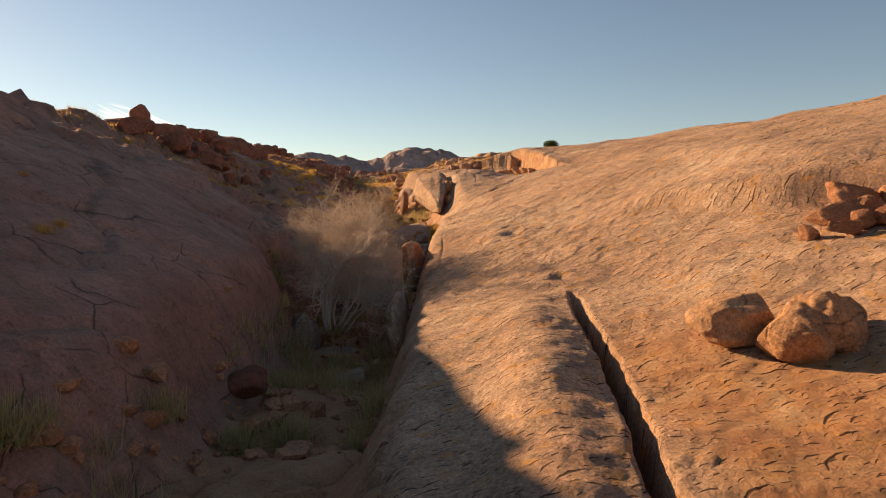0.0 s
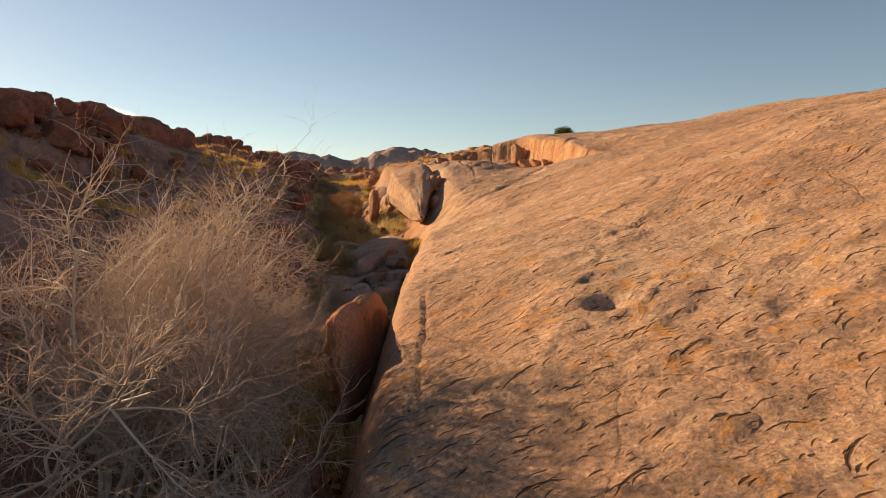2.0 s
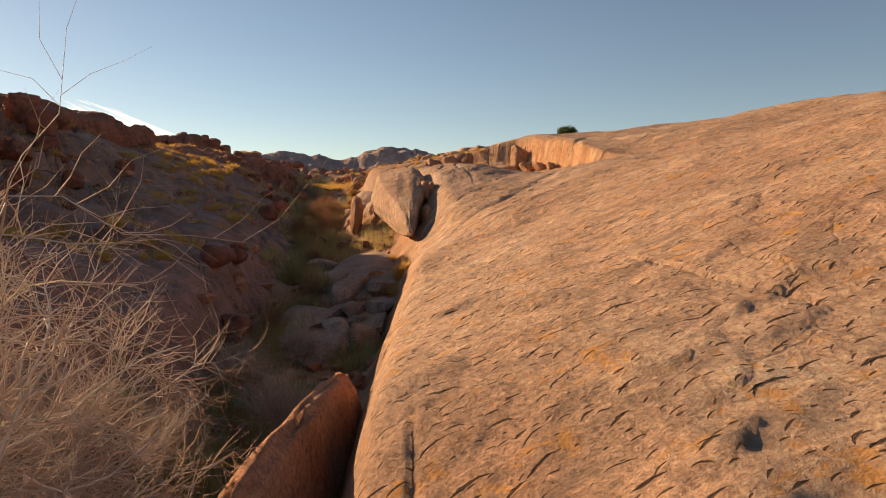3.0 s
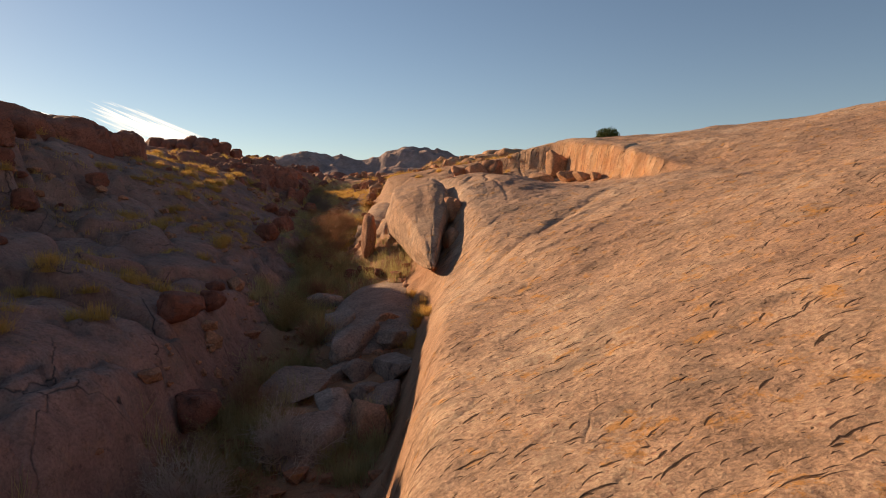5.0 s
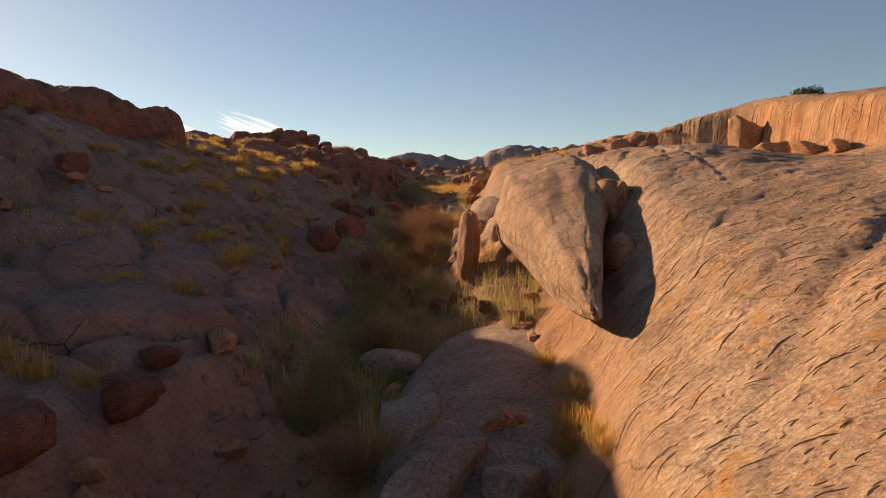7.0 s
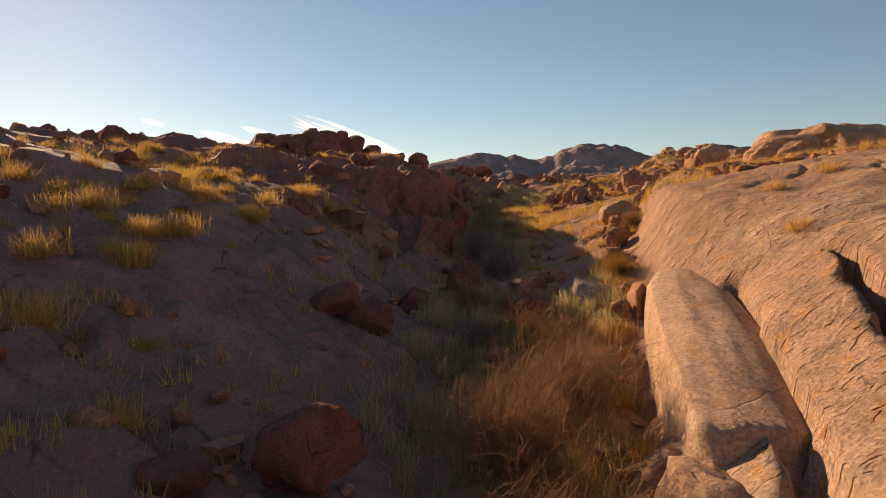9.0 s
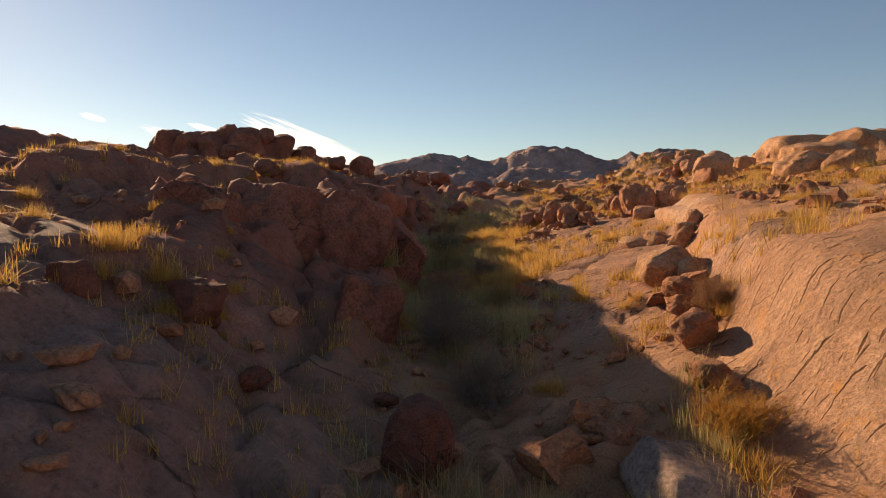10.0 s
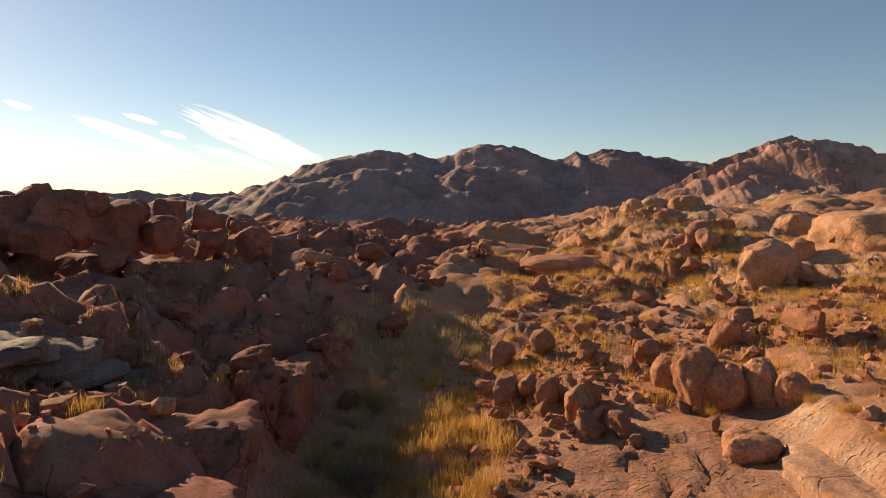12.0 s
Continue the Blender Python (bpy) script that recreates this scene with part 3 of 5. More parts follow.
    out = (floor * (1 - on_left) + left * on_left) * (1 - on_dome) + dome * on_dome
    far = sstep(56, 70, y)
    return out + far * (0.7 * fbm(x * 0.16, y * 0.16, nil, 4, 51) + 0.15 * fbm(x * 0.6, y * 0.6, nil, 4, 52))


def ground_z(x, y):
    """Height of the ground anywhere, out to the horizon."""
    x, y = np.asarray(x, float), np.asarray(y, float)
    cx, cy = np.clip(x, GX[0], GX[-1]), np.clip(y, GY[0], GY[-1])
    away = np.hypot(x - cx, y - cy)
    z = lookup(base, cx, cy) + relief(x, y) * (1 - 0.8 * sstep(2, 40, away))
    drop = 50 * (1 - np.exp(-(away / 80.0) ** 1.6))
    return z - drop + sstep(0, 30, away) * (1.0 * fbm(x * 0.07, y * 0.07, x * 0, 4, 62) + 2.0 * fbm(x * 0.02, y * 0.02, x * 0, 4, 61))


def steps(*runs):
    out = []
    for a, b, d in runs:
        out += list(np.arange(a, b - d * 0.25, d))
    return out


def outward(start, sign, first, ratio, limit):
    out, d, v = [], first, start
    while abs(v) < limit:
        v += sign * d
        d *= ratio
        out.append(v)
    return out


cols = outward(-24, -1, 0.4, 1.15, 4500)[::-1] + steps((-24, -13, 0.3), (-13, -6, 0.13), (-6, -1.2, 0.09), (-1.2, 4.0, 0.035), (4.0, 8.0, 0.07), (8.0, 22.0, 0.3)) + [22.0] + outward(22, 1, 0.4, 1.15, 4500)
rows_ = outward(-12, -1, 0.5, 1.18, 4500)[::-1] + steps((-12, 2, 0.35), (2, 34, 0.05), (34, 46, 0.06), (46, 62, 0.09), (62, 92, 0.22)) + [92.0] + outward(92, 1, 0.4, 1.18, 4500)
cols, rows_ = np.array(cols), np.array(rows_)
TX, TY = np.meshgrid(cols, rows_)
TZ = ground_z(TX, TY)


def sheet(name, X, Y, Z, mat):
    ny, nx = X.shape
    me = bpy.data.meshes.new(name)
    idx = np.arange(nx * ny).reshape(ny, nx)
    quads = np.stack([idx[:-1, :-1], idx[:-1, 1:], idx[1:, 1:], idx[1:, :-1]], -1).reshape(-1, 4)
    me.vertices.add(nx * ny)
    me.vertices.foreach_set("co", np.stack([X, Y, Z], -1).astype(np.float32).ravel())
    me.loops.add(quads.size)
    me.loops.foreach_set("vertex_index", quads.astype(np.int32).ravel())
    me.polygons.add(len(quads))
    me.polygons.foreach_set("loop_start", (np.arange(len(quads)) * 4).astype(np.int32))
    me.polygons.foreach_set("loop_total", np.full(len(quads), 4, np.int32))
    me.polygons.foreach_set("use_smooth", np.ones(len(quads), bool))
    me.update(calc_edges=True)
    me.materials.append(mat)
    return me


me = sheet("ground", TX, TY, TZ, M_GROUND)
lip_at, wall_at = np.interp(TY, GY, LIPS), np.interp(TY, GY, WALLS)
foot_at = np.interp(TY, GY, XS[3])
bed_at = np.where(TY < 45, lip_at, np.interp(TY, GY, XS[4]) + 0.5)
in_gully = sstep(0.3, -0.4, TX - bed_at) * sstep(-0.2, 0.3, TX - foot_at)
flat = sstep(0.62, 0.3, fbm(TX * 0.35, TY * 0.35, TX * 0, 4, 71) + 0.35)
bare = sstep(-6.2, -5.8, TX) * sstep(-2.9, -3.2, TX) * sstep(48, 49, TY) * sstep(58.8, 57.8, TY)
soil = np.clip(in_gully * 0.9 + sstep(40, 52, TY) * sstep(-9, -6, TX) * flat * 0.9 * (1 - 0.85 * bare) + sstep(70, 120, np.hypot(TX, TY)) * 0.15, 0, 1)
# the shaded hill's darker, red-varnished rock, with its shade also put into the colour
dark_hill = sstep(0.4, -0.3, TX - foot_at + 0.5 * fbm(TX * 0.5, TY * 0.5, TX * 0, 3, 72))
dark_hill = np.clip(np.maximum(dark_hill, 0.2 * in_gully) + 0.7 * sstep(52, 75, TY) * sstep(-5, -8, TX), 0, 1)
# a darker patch on the shoulder behind the seam
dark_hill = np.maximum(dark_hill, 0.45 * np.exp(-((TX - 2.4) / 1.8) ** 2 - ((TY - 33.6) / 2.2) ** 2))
# fresh orange and cream rock on the alcove's wall and on the broken face beside the crack
led, led_h = ledge_line(TX, TY)
fresh_rock = np.exp(-((led - 0.02) / 0.26) ** 2) * sstep(0.1, 0.6, led_h)
face = sstep(1.7, 2.3, TX) * sstep(5.5, 3.5, TX) * sstep(9.5, 6.5, TY + 0.6 * fbm(TX, TY, TX * 0, 3, 73)) * sstep(0, 2, TY)
fresh_rock *= 0.4 + 0.6 * sstep(4.6, 5.2, TX)
cream = 0.28 * sstep(0.2, 1.0, TX - lip_at) * sstep(42, 46, TY) * sstep(64, 58, TY) * sstep(8, 4, TX)
fresh_rock = np.clip(np.maximum(np.maximum(0.8 * fresh_rock, 0.8 * face), cream), 0, 1)
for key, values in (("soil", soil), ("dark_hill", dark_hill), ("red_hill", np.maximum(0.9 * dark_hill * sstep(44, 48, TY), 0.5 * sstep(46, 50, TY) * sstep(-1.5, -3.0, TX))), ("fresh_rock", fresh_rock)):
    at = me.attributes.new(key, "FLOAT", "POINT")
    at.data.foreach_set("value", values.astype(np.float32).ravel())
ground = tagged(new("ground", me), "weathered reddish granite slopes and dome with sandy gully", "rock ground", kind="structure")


def gz(x, y):
    return float(ground_z(np.array([x]), np.array([y]))[0])


# ---------------------------------------------------------------- far mountains
def mountain(name, label, x0, x1, dist, crest, base_z, depth, seed, mat, rate=22):
    """A range seen far off: crest(u) gives its height over a span of bearings."""
    n, k = 700, 90
    u = np.linspace(0, 1, n)
    v = np.linspace(-1, 1, k)
    U, V = np.meshgrid(u, v)
    X = x0 + (x1 - x0) * U
    Y = dist + V * depth
    prof = np.clip(1 - np.abs(V) ** 1.3, 0, 1)
    gul = 0.92 + 0.08 * (1 - 2 * np.abs(fbm(U * rate + 2 * V, V * 4 + 5, U * 0, 4, seed + 3)))
    Z = base_z + (crest(U) - base_z) * prof ** 0.75 * np.where(np.abs(V) < 0.03, 1, gul)
    Z += prof * (1 - 0.8 * prof ** 3) * 0.05 * (crest(U) - base_z) * np.abs(fbm(U * rate * 3, V * 9, U * 0, 6, seed, 0.6))
    return tagged(new(name, sheet(name, X, Y, Z, mat)), label, "mountain", kind="structure")


def crest_from(us, hs, wob, seed, rate):
    def f(u):
        return np.interp(u, us, hs) + wob * (1 - 2 * np.abs(fbm(u * rate, u * 0, u * 0, 5, seed)))
    return f


def skyline(dist, marks, wob, seed, rate=34):
    xs = [a * dist for a, e in marks]
    hs = [e * dist for a, e in marks]
    x0, x1 = xs[0], xs[-1]
    return x0, x1, crest_from([(x - x0) / (x1 - x0) for x in xs], hs, wob, seed, rate)


# the long range, and the nearer red peak beside it: slope across, slope up
x0, x1, crest = skyline(1100.0, ((-1.3, 0.012), (-0.8, 0.018), (-0.6, 0.020), (-0.46, 0.016), (-0.41, 0.034), (-0.36, 0.042), (-0.34, 0.058), (-0.30, 0.070), (-0.22, 0.082),
                                 (-0.12, 0.074), (-0.10, 0.072), (-0.085, 0.084), (-0.040, 0.095), (0.01, 0.084), (0.05, 0.070), (0.10, 0.082),
                                 (0.17, 0.078), (0.27, 0.062), (0.35, 0.070), (0.6, 0.05), (1.2, 0.03)), 4.2, 5, 55)
mountain("backdrop", "distant hazy brown mountain range", x0, x1, 1100.0, crest, -75, 300, 80, M_FAR)
x0, x1, crest = skyline(800.0, ((0.17, 0.0), (0.26, 0.050), (0.33, 0.086), (0.385, 0.098), (0.43, 0.094), (0.50, 0.081), (0.60, 0.080), (0.72, 0.06), (0.95, 0.0)), 3.5, 9, 16)
mountain("backdrop", "reddish rocky peak behind the near hills", x0, x1, 800.0, crest, -70, 220, 95, M_PEAK, 7)

# ---------------------------------------------------------------- rocks
def rock_mesh(name, seed, sub=4, cut=0.35, amp=0.16, mat=None, size=(1, 1, 1), shape=None, box=0.0, groove=0.10, skin=0.035):
    """A weathered boulder: a ball worn by noise and a few flat breaks."""
    bm = bmesh.new()
    bmesh.ops.create_icosphere(bm, subdivisions=sub, radius=1.0)
    rng = np.random.RandomState(seed)
    co = np.array([v.co for v in bm.verts])
    if box:
        co = co / np.max(np.abs(co), axis=1, keepdims=True) ** box
    for _ in range(12):
        n = rng.normal(size=3)
        n /= np.linalg.norm(n)
        lim = np.max(co @ n) * (1 - cut * rng.uniform(0.3, 1.0))
        d = co @ n
        over = np.clip(d - lim, 0, None)
        co -= n[None, :] * (over * 0.93)[:, None]
    r = 1 + amp * fbm(co[:, 0] * 1.3 + seed, co[:, 1] * 1.3, co[:, 2] * 1.3, 3, seed) + skin * fbm(co[:, 0] * 4, co[:, 1] * 4 + seed, co[:, 2] * 4, 4, seed + 9)
    g = fbm(co[:, 0] * 1.6 + 3, co[:, 1] * 1.6, co[:, 2] * 1.6 + seed, 2, seed + 5)
    r = r - groove * np.exp(-(g / 0.045) ** 2)          # a parting that runs round it
    co = co * r[:, None]
    if shape:
        co = shape(co)
    co = co * np.array(size)
    for v, c in zip(bm.verts, co):
        v.co = c
    for f in bm.faces:
        f.smooth = True
    me = bpy.data.meshes.new(name)
    bm.to_mesh(me)
    bm.free()
    me.materials.append(mat or M_BOULDER)
    return me


PROTO = [rock_mesh("boulder", 100 + i, 4, 0.42 + 0.10 * (i % 4), 0.10 + 0.04 * (i % 3), None, (1, 1, 1), None, 0.20 + 0.14 * (i % 5), 0.13, 0.05) for i in range(10)]
FAR = []          # far boulders past counting: shape and place


def boulder(x, y, r, squash=(1, 1, 0.8), rot=(0, 0, 0), proto=0, sink=0.3, label="rounded reddish granite boulder on the rock slope",
            group="boulders", mesh=None, mat=None, name="boulder", z=None):
    me = mesh or PROTO[proto % len(PROTO)]
    if group == "far boulders" or (group == "shaded heaps" and y > 60):
        low = gz(x, y) if z is None else z
        size = Vector((r * squash[0], r * squash[1], r * squash[2]))
        m = Matrix.LocRotScale(Vector((x, y, low + size.z * (1 - 1.2 * sink))), Euler([radians(a) for a in rot]), size)
        FAR.append((me, np.array(m)))
        return None
    if mat:
        me = me.copy()
        me.materials[0] = mat
    ob = new(name, me)
    sx, sy, sz = r * squash[0], r * squash[1], r * squash[2]
    low = gz(x, y) if z is None else z
    ob.location = (x, y, low + sz * (1 - 2 * sink * 0.6))
    ob.rotation_euler = [radians(a) for a in rot]
    ob.scale = (sx, sy, sz)
    return tagged(ob, label, "boulder", group)


# the fin: a long trunk-like rock hanging over the gully
def fin_shape(c):
    u = np.clip(c[:, 1] * 0.5 + 0.5, 0, 1)                 # 0 at the tip, 1 at the back
    half = 0.20 + 0.98 * sstep(-0.05, 0.95, u)
    top = -0.02 + 2.35 * u ** 0.85
    foot = -0.42 + 0.40 * sstep(0.15, 0.6, u)
    out = np.empty_like(c)
    out[:, 0] = 0.55 - 0.62 * u + c[:, 0] * half + 0.16 * c[:, 2] * u
    out[:, 1] = c[:, 1] * 3.5
    out[:, 2] = foot + (c[:, 2] * 0.5 + 0.5) * (top - foot) + 0.22 * u * c[:, 0]
    return out


fin = tagged(new("fin_rock", rock_mesh("fin_rock", 7, 6, 0.10, 0.05, M_PALE, (1, 1, 1), fin_shape, 0.32, 0.02, 0.016)), "big pale trunk-shaped granite rock overhanging the gully", "rock")
fin.location = (-0.72, 33.2, 0.0)


# ---------------------------------------------------------------- helpers for things
def part(name, me, parent, label=""):
    ob = new(name, me)
    ob.parent = parent
    return tagged(ob, label)


def soup(name, verts, faces, mat, smooth=False):
    me = bpy.data.meshes.new(name)
    me.from_pydata([tuple(v) for v in verts], [], [tuple(f) for f in faces])
    me.materials.append(mat)
    if smooth:
        me.polygons.foreach_set("use_smooth", np.ones(len(me.polygons), bool))
    me.update()
    return me


# ---------------------------------------------------------------- large rocks
def block(name, x, y, z, size, rot, seed, label, mat=None, box=0.6, cut=0.2, amp=0.10, sub=4, group="", category="rock", groove=0.10, skin=0.035):
    ob = new(name, rock_mesh(name, seed, sub, cut, amp, mat or M_BOULDER, size, None, box, groove, skin))
    ob.location = (x, y, z)
    ob.rotation_euler = [radians(a) for a in rot]
    return tagged(ob, label, category, group)


# leaning slabs that stand in the gap along the dome's foot
block("leaning_slab", -0.80, 17.7, -1.80, (0.13, 1.9, 0.80), (-4, -5, -4), 31, "tall red rock slab leaning against the dome", group="leaning slabs")
block("leaning_slab", -0.88, 12.9, -2.45, (0.13, 1.5, 0.60), (3, -16, -1), 32, "grey weathered rock slab along the foot of the dome", M_PALE, group="leaning slabs")
block("leaning_slab", -1.15, 15.2, -2.6, (0.28, 0.45, 0.5), (10, -20, 15), 33, "small red rock block wedged below the slab", group="leaning slabs")
# broken slabs in the gully bed
for x, y, size, rot, seed in ((-1.75, 28.5, (0.27, 0.75, 0.30), (14, 10, -18), 41), (-0.85, 27.6, (0.38, 0.45, 0.26), (6, -18, 25), 42),
                              (-2.5, 26.8, (0.45, 0.9, 0.25), (10, 14, -12), 43), (-1.3, 29.6, (0.30, 0.35, 0.28), (0, 20, 40), 44),
                              (-2.15, 29.6, (0.35, 0.5, 0.25), (12, -10, 10), 45), (-0.75, 28.9, (0.22, 0.6, 0.16), (20, -10, 35), 46),
                              (-1.3, 26.7, (0.30, 0.30, 0.25), (0, 10, 60), 47), (-2.1, 12.9, (0.55, 0.32, 0.07), (8, 8, 15), 48),
                              (-2.35, 13.5, (0.40, 0.35, 0.10), (14, -6, 40), 49), (-1.7, 11.3, (0.35, 0.5, 0.14), (4, 14, -20), 50),
                              (-3.1, 13.8, (0.30, 0.35, 0.55), (10, -20, 10), 51), (-1.6, 14.5, (0.4, 0.4, 0.3), (0, 15, 30), 52),
                              (-1.9, 25.0, (0.42, 0.8, 0.22), (24, 22, -20), 55), (-1.55, 27.6, (0.34, 0.28, 0.22), (8, 12, 20), 57), (-1.05, 28.6, (0.26, 0.34, 0.2), (-8, 16, 70), 58), (-2.0, 27.7, (0.22, 0.6, 0.16), (18, -6, -30), 59), (-0.95, 26.3, (0.3, 0.42, 0.2), (12, -16, -10), 53), (-1.6, 26.0, (0.36, 0.5, 0.16), (14, 10, 24), 38), (-1.15, 25.6, (0.34, 0.5, 0.26), (10, -14, 15), 56), (-2.9, 31.6, (0.42, 0.35, 0.22), (0, 10, 20), 54)):
    block("fallen_slab", x, y, gz(x, y) + size[2] * 0.55, size, rot, seed, "broken angular rock slab lying in the shaded gully bed",
          M_SLAB if seed % 4 else M_BOULDER, 0.85, 0.5, 0.05, 4, "fallen slabs", groove=0.02, skin=0.015)
# the smooth whaleback of bare rock in the bed below the fin
block("whaleback_rock", -1.35, 30.9, -1.55, (1.3, 2.7, 0.46), (9, -5, -6), 61, "smooth pale whaleback of bare rock below the fin", M_SLAB, 0.3, 0.15, 0.05, 5, groove=0.02, skin=0.012)
# the pillar beside the fin and the stones beneath it
block("pillar_rock", -2.2, 35.2, 0.15, (0.22, 0.34, 0.75), (0, 6, 20), 62, "upright reddish rock pillar beside the fin", None, 0.15, 0.2, 0.12, 4)
block("bench_rock", -1.75, 55.3, 2.35, (0.75, 2.4, 0.55), (0, -3, 8), 69, "long pale bench of sunlit rock above the slab", M_PALE, 0.4, 0.2, 0.06, 5, groove=0.0)
block("wedge_rock", 0.30, 33.4, 0.85, (0.28, 0.8, 0.5), (-22, 0, 6), 63, "dark rock wedged between fin and dome", None, 0.3, 0.2, 0.1, 4)
block("wedge_rock", 0.30, 31.7, 0.25, (0.2, 0.35, 0.3), (0, 0, 20), 64, "small rock wedged between fin and dome", None, 0.3, 0.2, 0.1, 3)
# the long rounded rock along the far shoulder, split off by a dark gap
block("column_rock", -2.42, 41.4, 0.22, (0.56, 2.85, 0.78), (8, 2, 2), 65, "long pale rounded rock split off from the sunlit shoulder", M_CREAM, 0.6, 0.12, 0.025, 6, groove=0.0, skin=0.005)
block("column_rock", -2.75, 38.5, -0.05, (0.28, 0.45, 0.42), (0, 4, 12), 67, "broken orange block below the upright rock", M_PALE, 0.5, 0.25, 0.08, 4)
block("column_rock", -2.42, 38.2, 0.0, (0.20, 0.40, 0.36), (6, 0, -8), 68, "broken orange block below the upright rock", M_PALE, 0.5, 0.25, 0.08, 4)
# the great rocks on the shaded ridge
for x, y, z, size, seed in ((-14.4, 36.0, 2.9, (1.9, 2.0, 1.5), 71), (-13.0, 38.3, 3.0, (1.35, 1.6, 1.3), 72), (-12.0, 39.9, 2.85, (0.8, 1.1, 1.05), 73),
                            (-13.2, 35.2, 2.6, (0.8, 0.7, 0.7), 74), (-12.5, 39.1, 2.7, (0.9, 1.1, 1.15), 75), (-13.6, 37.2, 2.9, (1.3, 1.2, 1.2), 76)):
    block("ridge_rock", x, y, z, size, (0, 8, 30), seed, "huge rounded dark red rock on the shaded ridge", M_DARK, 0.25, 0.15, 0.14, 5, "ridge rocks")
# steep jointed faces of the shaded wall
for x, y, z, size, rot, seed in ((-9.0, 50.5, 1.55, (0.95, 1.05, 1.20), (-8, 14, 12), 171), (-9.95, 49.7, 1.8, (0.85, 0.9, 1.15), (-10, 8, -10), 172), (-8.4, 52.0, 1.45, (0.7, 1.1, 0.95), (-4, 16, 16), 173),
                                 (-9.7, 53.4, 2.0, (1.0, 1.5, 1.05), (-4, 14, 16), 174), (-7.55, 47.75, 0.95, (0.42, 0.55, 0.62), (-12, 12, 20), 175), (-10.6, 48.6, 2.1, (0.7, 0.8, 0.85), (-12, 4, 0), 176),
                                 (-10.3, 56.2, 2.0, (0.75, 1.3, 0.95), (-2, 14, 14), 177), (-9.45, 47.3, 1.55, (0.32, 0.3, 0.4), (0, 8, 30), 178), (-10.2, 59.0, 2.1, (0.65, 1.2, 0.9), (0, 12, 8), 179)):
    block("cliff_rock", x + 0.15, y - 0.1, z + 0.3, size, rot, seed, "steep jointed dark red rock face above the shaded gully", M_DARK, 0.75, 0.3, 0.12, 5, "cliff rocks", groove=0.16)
# grey weathered pavement of rock at the brow of the hill
for k in range(15):
    u = random.Random(k)
    x, y = -12.9 + u.uniform(-1.3, 0.9), 56.4 + u.uniform(-1.6, 1.6)
    block("brow_rock", x, y, gz(x, y) + 0.01, (u.uniform(0.4, 0.75), u.uniform(0.35, 0.6), u.uniform(0.10, 0.17)), (u.uniform(2, 12), u.uniform(-14, -2), u.uniform(0, 180)), 181 + k,
          "grey layered weathered rock at the hill's brow", M_GREY, 0.5, 0.3, 0.14, 4, "brow rocks")
# the knoll of balls on the far skyline
for x, y, z, r in ((-20.8, 64.5, 5.1, 1.0), (-19.5, 64.0, 5.2, 0.8), (-19.2, 64.6, 5.9, 0.45), (-18.2, 64.3, 5.2, 0.95), (-17.0, 65.0, 5.0, 0.9), (-17.3, 64.5, 5.7, 0.4),
                   (-16.2, 65.8, 4.8, 0.65), (-15.1, 66.5, 4.5, 0.55), (-20.0, 63.2, 4.6, 0.8), (-14.0, 67.2, 4.4, 0.6), (-18.0, 63.2, 4.7, 0.6), (-21.9, 64.3, 5.1, 0.95), (-22.8, 64.8, 4.9, 0.6),
                   (-19.5, 72.0, 5.3, 0.7), (-18.3, 72.5, 5.0, 0.62), (-17.0, 73.0, 4.7, 0.6), (-20.9, 71.4, 5.1, 0.75)):
    block("knoll_boulder", x, y, z + 0.2, (r, r, r * 0.92), (0, 10, x * 40), int(500 + x * 7 + y), "rounded dark boulder in a heap on the skyline", M_DARK, 0.25, 0.35, 0.16, 4, "knoll boulders", "boulder")
# the orange outcrop across the slope at the end
for x, y, size, rot, seed in ((2.1, 59.8, (0.75, 0.7, 0.62), (0, 0, 20), 81), (3.3, 62.0, (1.15, 1.1, 0.95), (0, 0, -10), 82), (5.9, 68.6, (2.5, 2.2, 1.55), (0, 0, 12), 83),
                              (5.6, 63.8, (1.6, 1.7, 1.0), (0, 0, 30), 84), (0.95, 66.3, (0.80, 0.65, 0.80), (0, 4, 15), 85), (1.9, 66.9, (0.5, 0.5, 0.5), (0, 0, 50), 86),
                              (5.1, 74.6, (0.75, 0.7, 0.95), (0, 0, 0), 87), (6.0, 75.0, (0.8, 0.7, 0.85), (0, 8, 40), 90), (2.6, 68.2, (0.5, 0.5, 0.65), (6, -10, 70), 88), (2.9, 58.8, (0.6, 0.55, 0.5), (0, 0, 40), 89),
                              (1.6, 82.6, (1.1, 1.0, 1.1), (0, 0, 15), 79), (0.4, 81.4, (0.9, 0.8, 0.8), (0, 10, 60), 78), (2.9, 81.6, (1.0, 0.9, 0.7), (8, 0, 30), 77)):
    block("outcrop_rock", x, y, gz(x, y) + size[2] * {83: -0.55, 77: -0.35, 78: -0.35, 79: -0.3}.get(seed, 0.12), size, rot, seed, "massive sunlit orange rock of the outcrop", M_ORANGE, 0.4, 0.25, 0.12, 5, "outcrop rocks", groove=0.05)
# low whalebacks of bare rock that close the view ahead
block("whaleback_rock", -5.6, 79.5, gz(-5.6, 79.5) - 0.1, (4.2, 2.4, 0.95), (0, 3, 6), 261, "broad low whaleback of bare red rock", M_BOULDER, 0.3, 0.2, 0.10, 5, groove=0.04)
block("whaleback_rock", -3.9, 73.0, gz(-3.9, 73.0) - 0.05, (1.9, 1.3, 0.5), (0, -3, -8), 262, "broad low whaleback of bare red rock", M_BOULDER, 0.3, 0.2, 0.10, 5, groove=0.04)
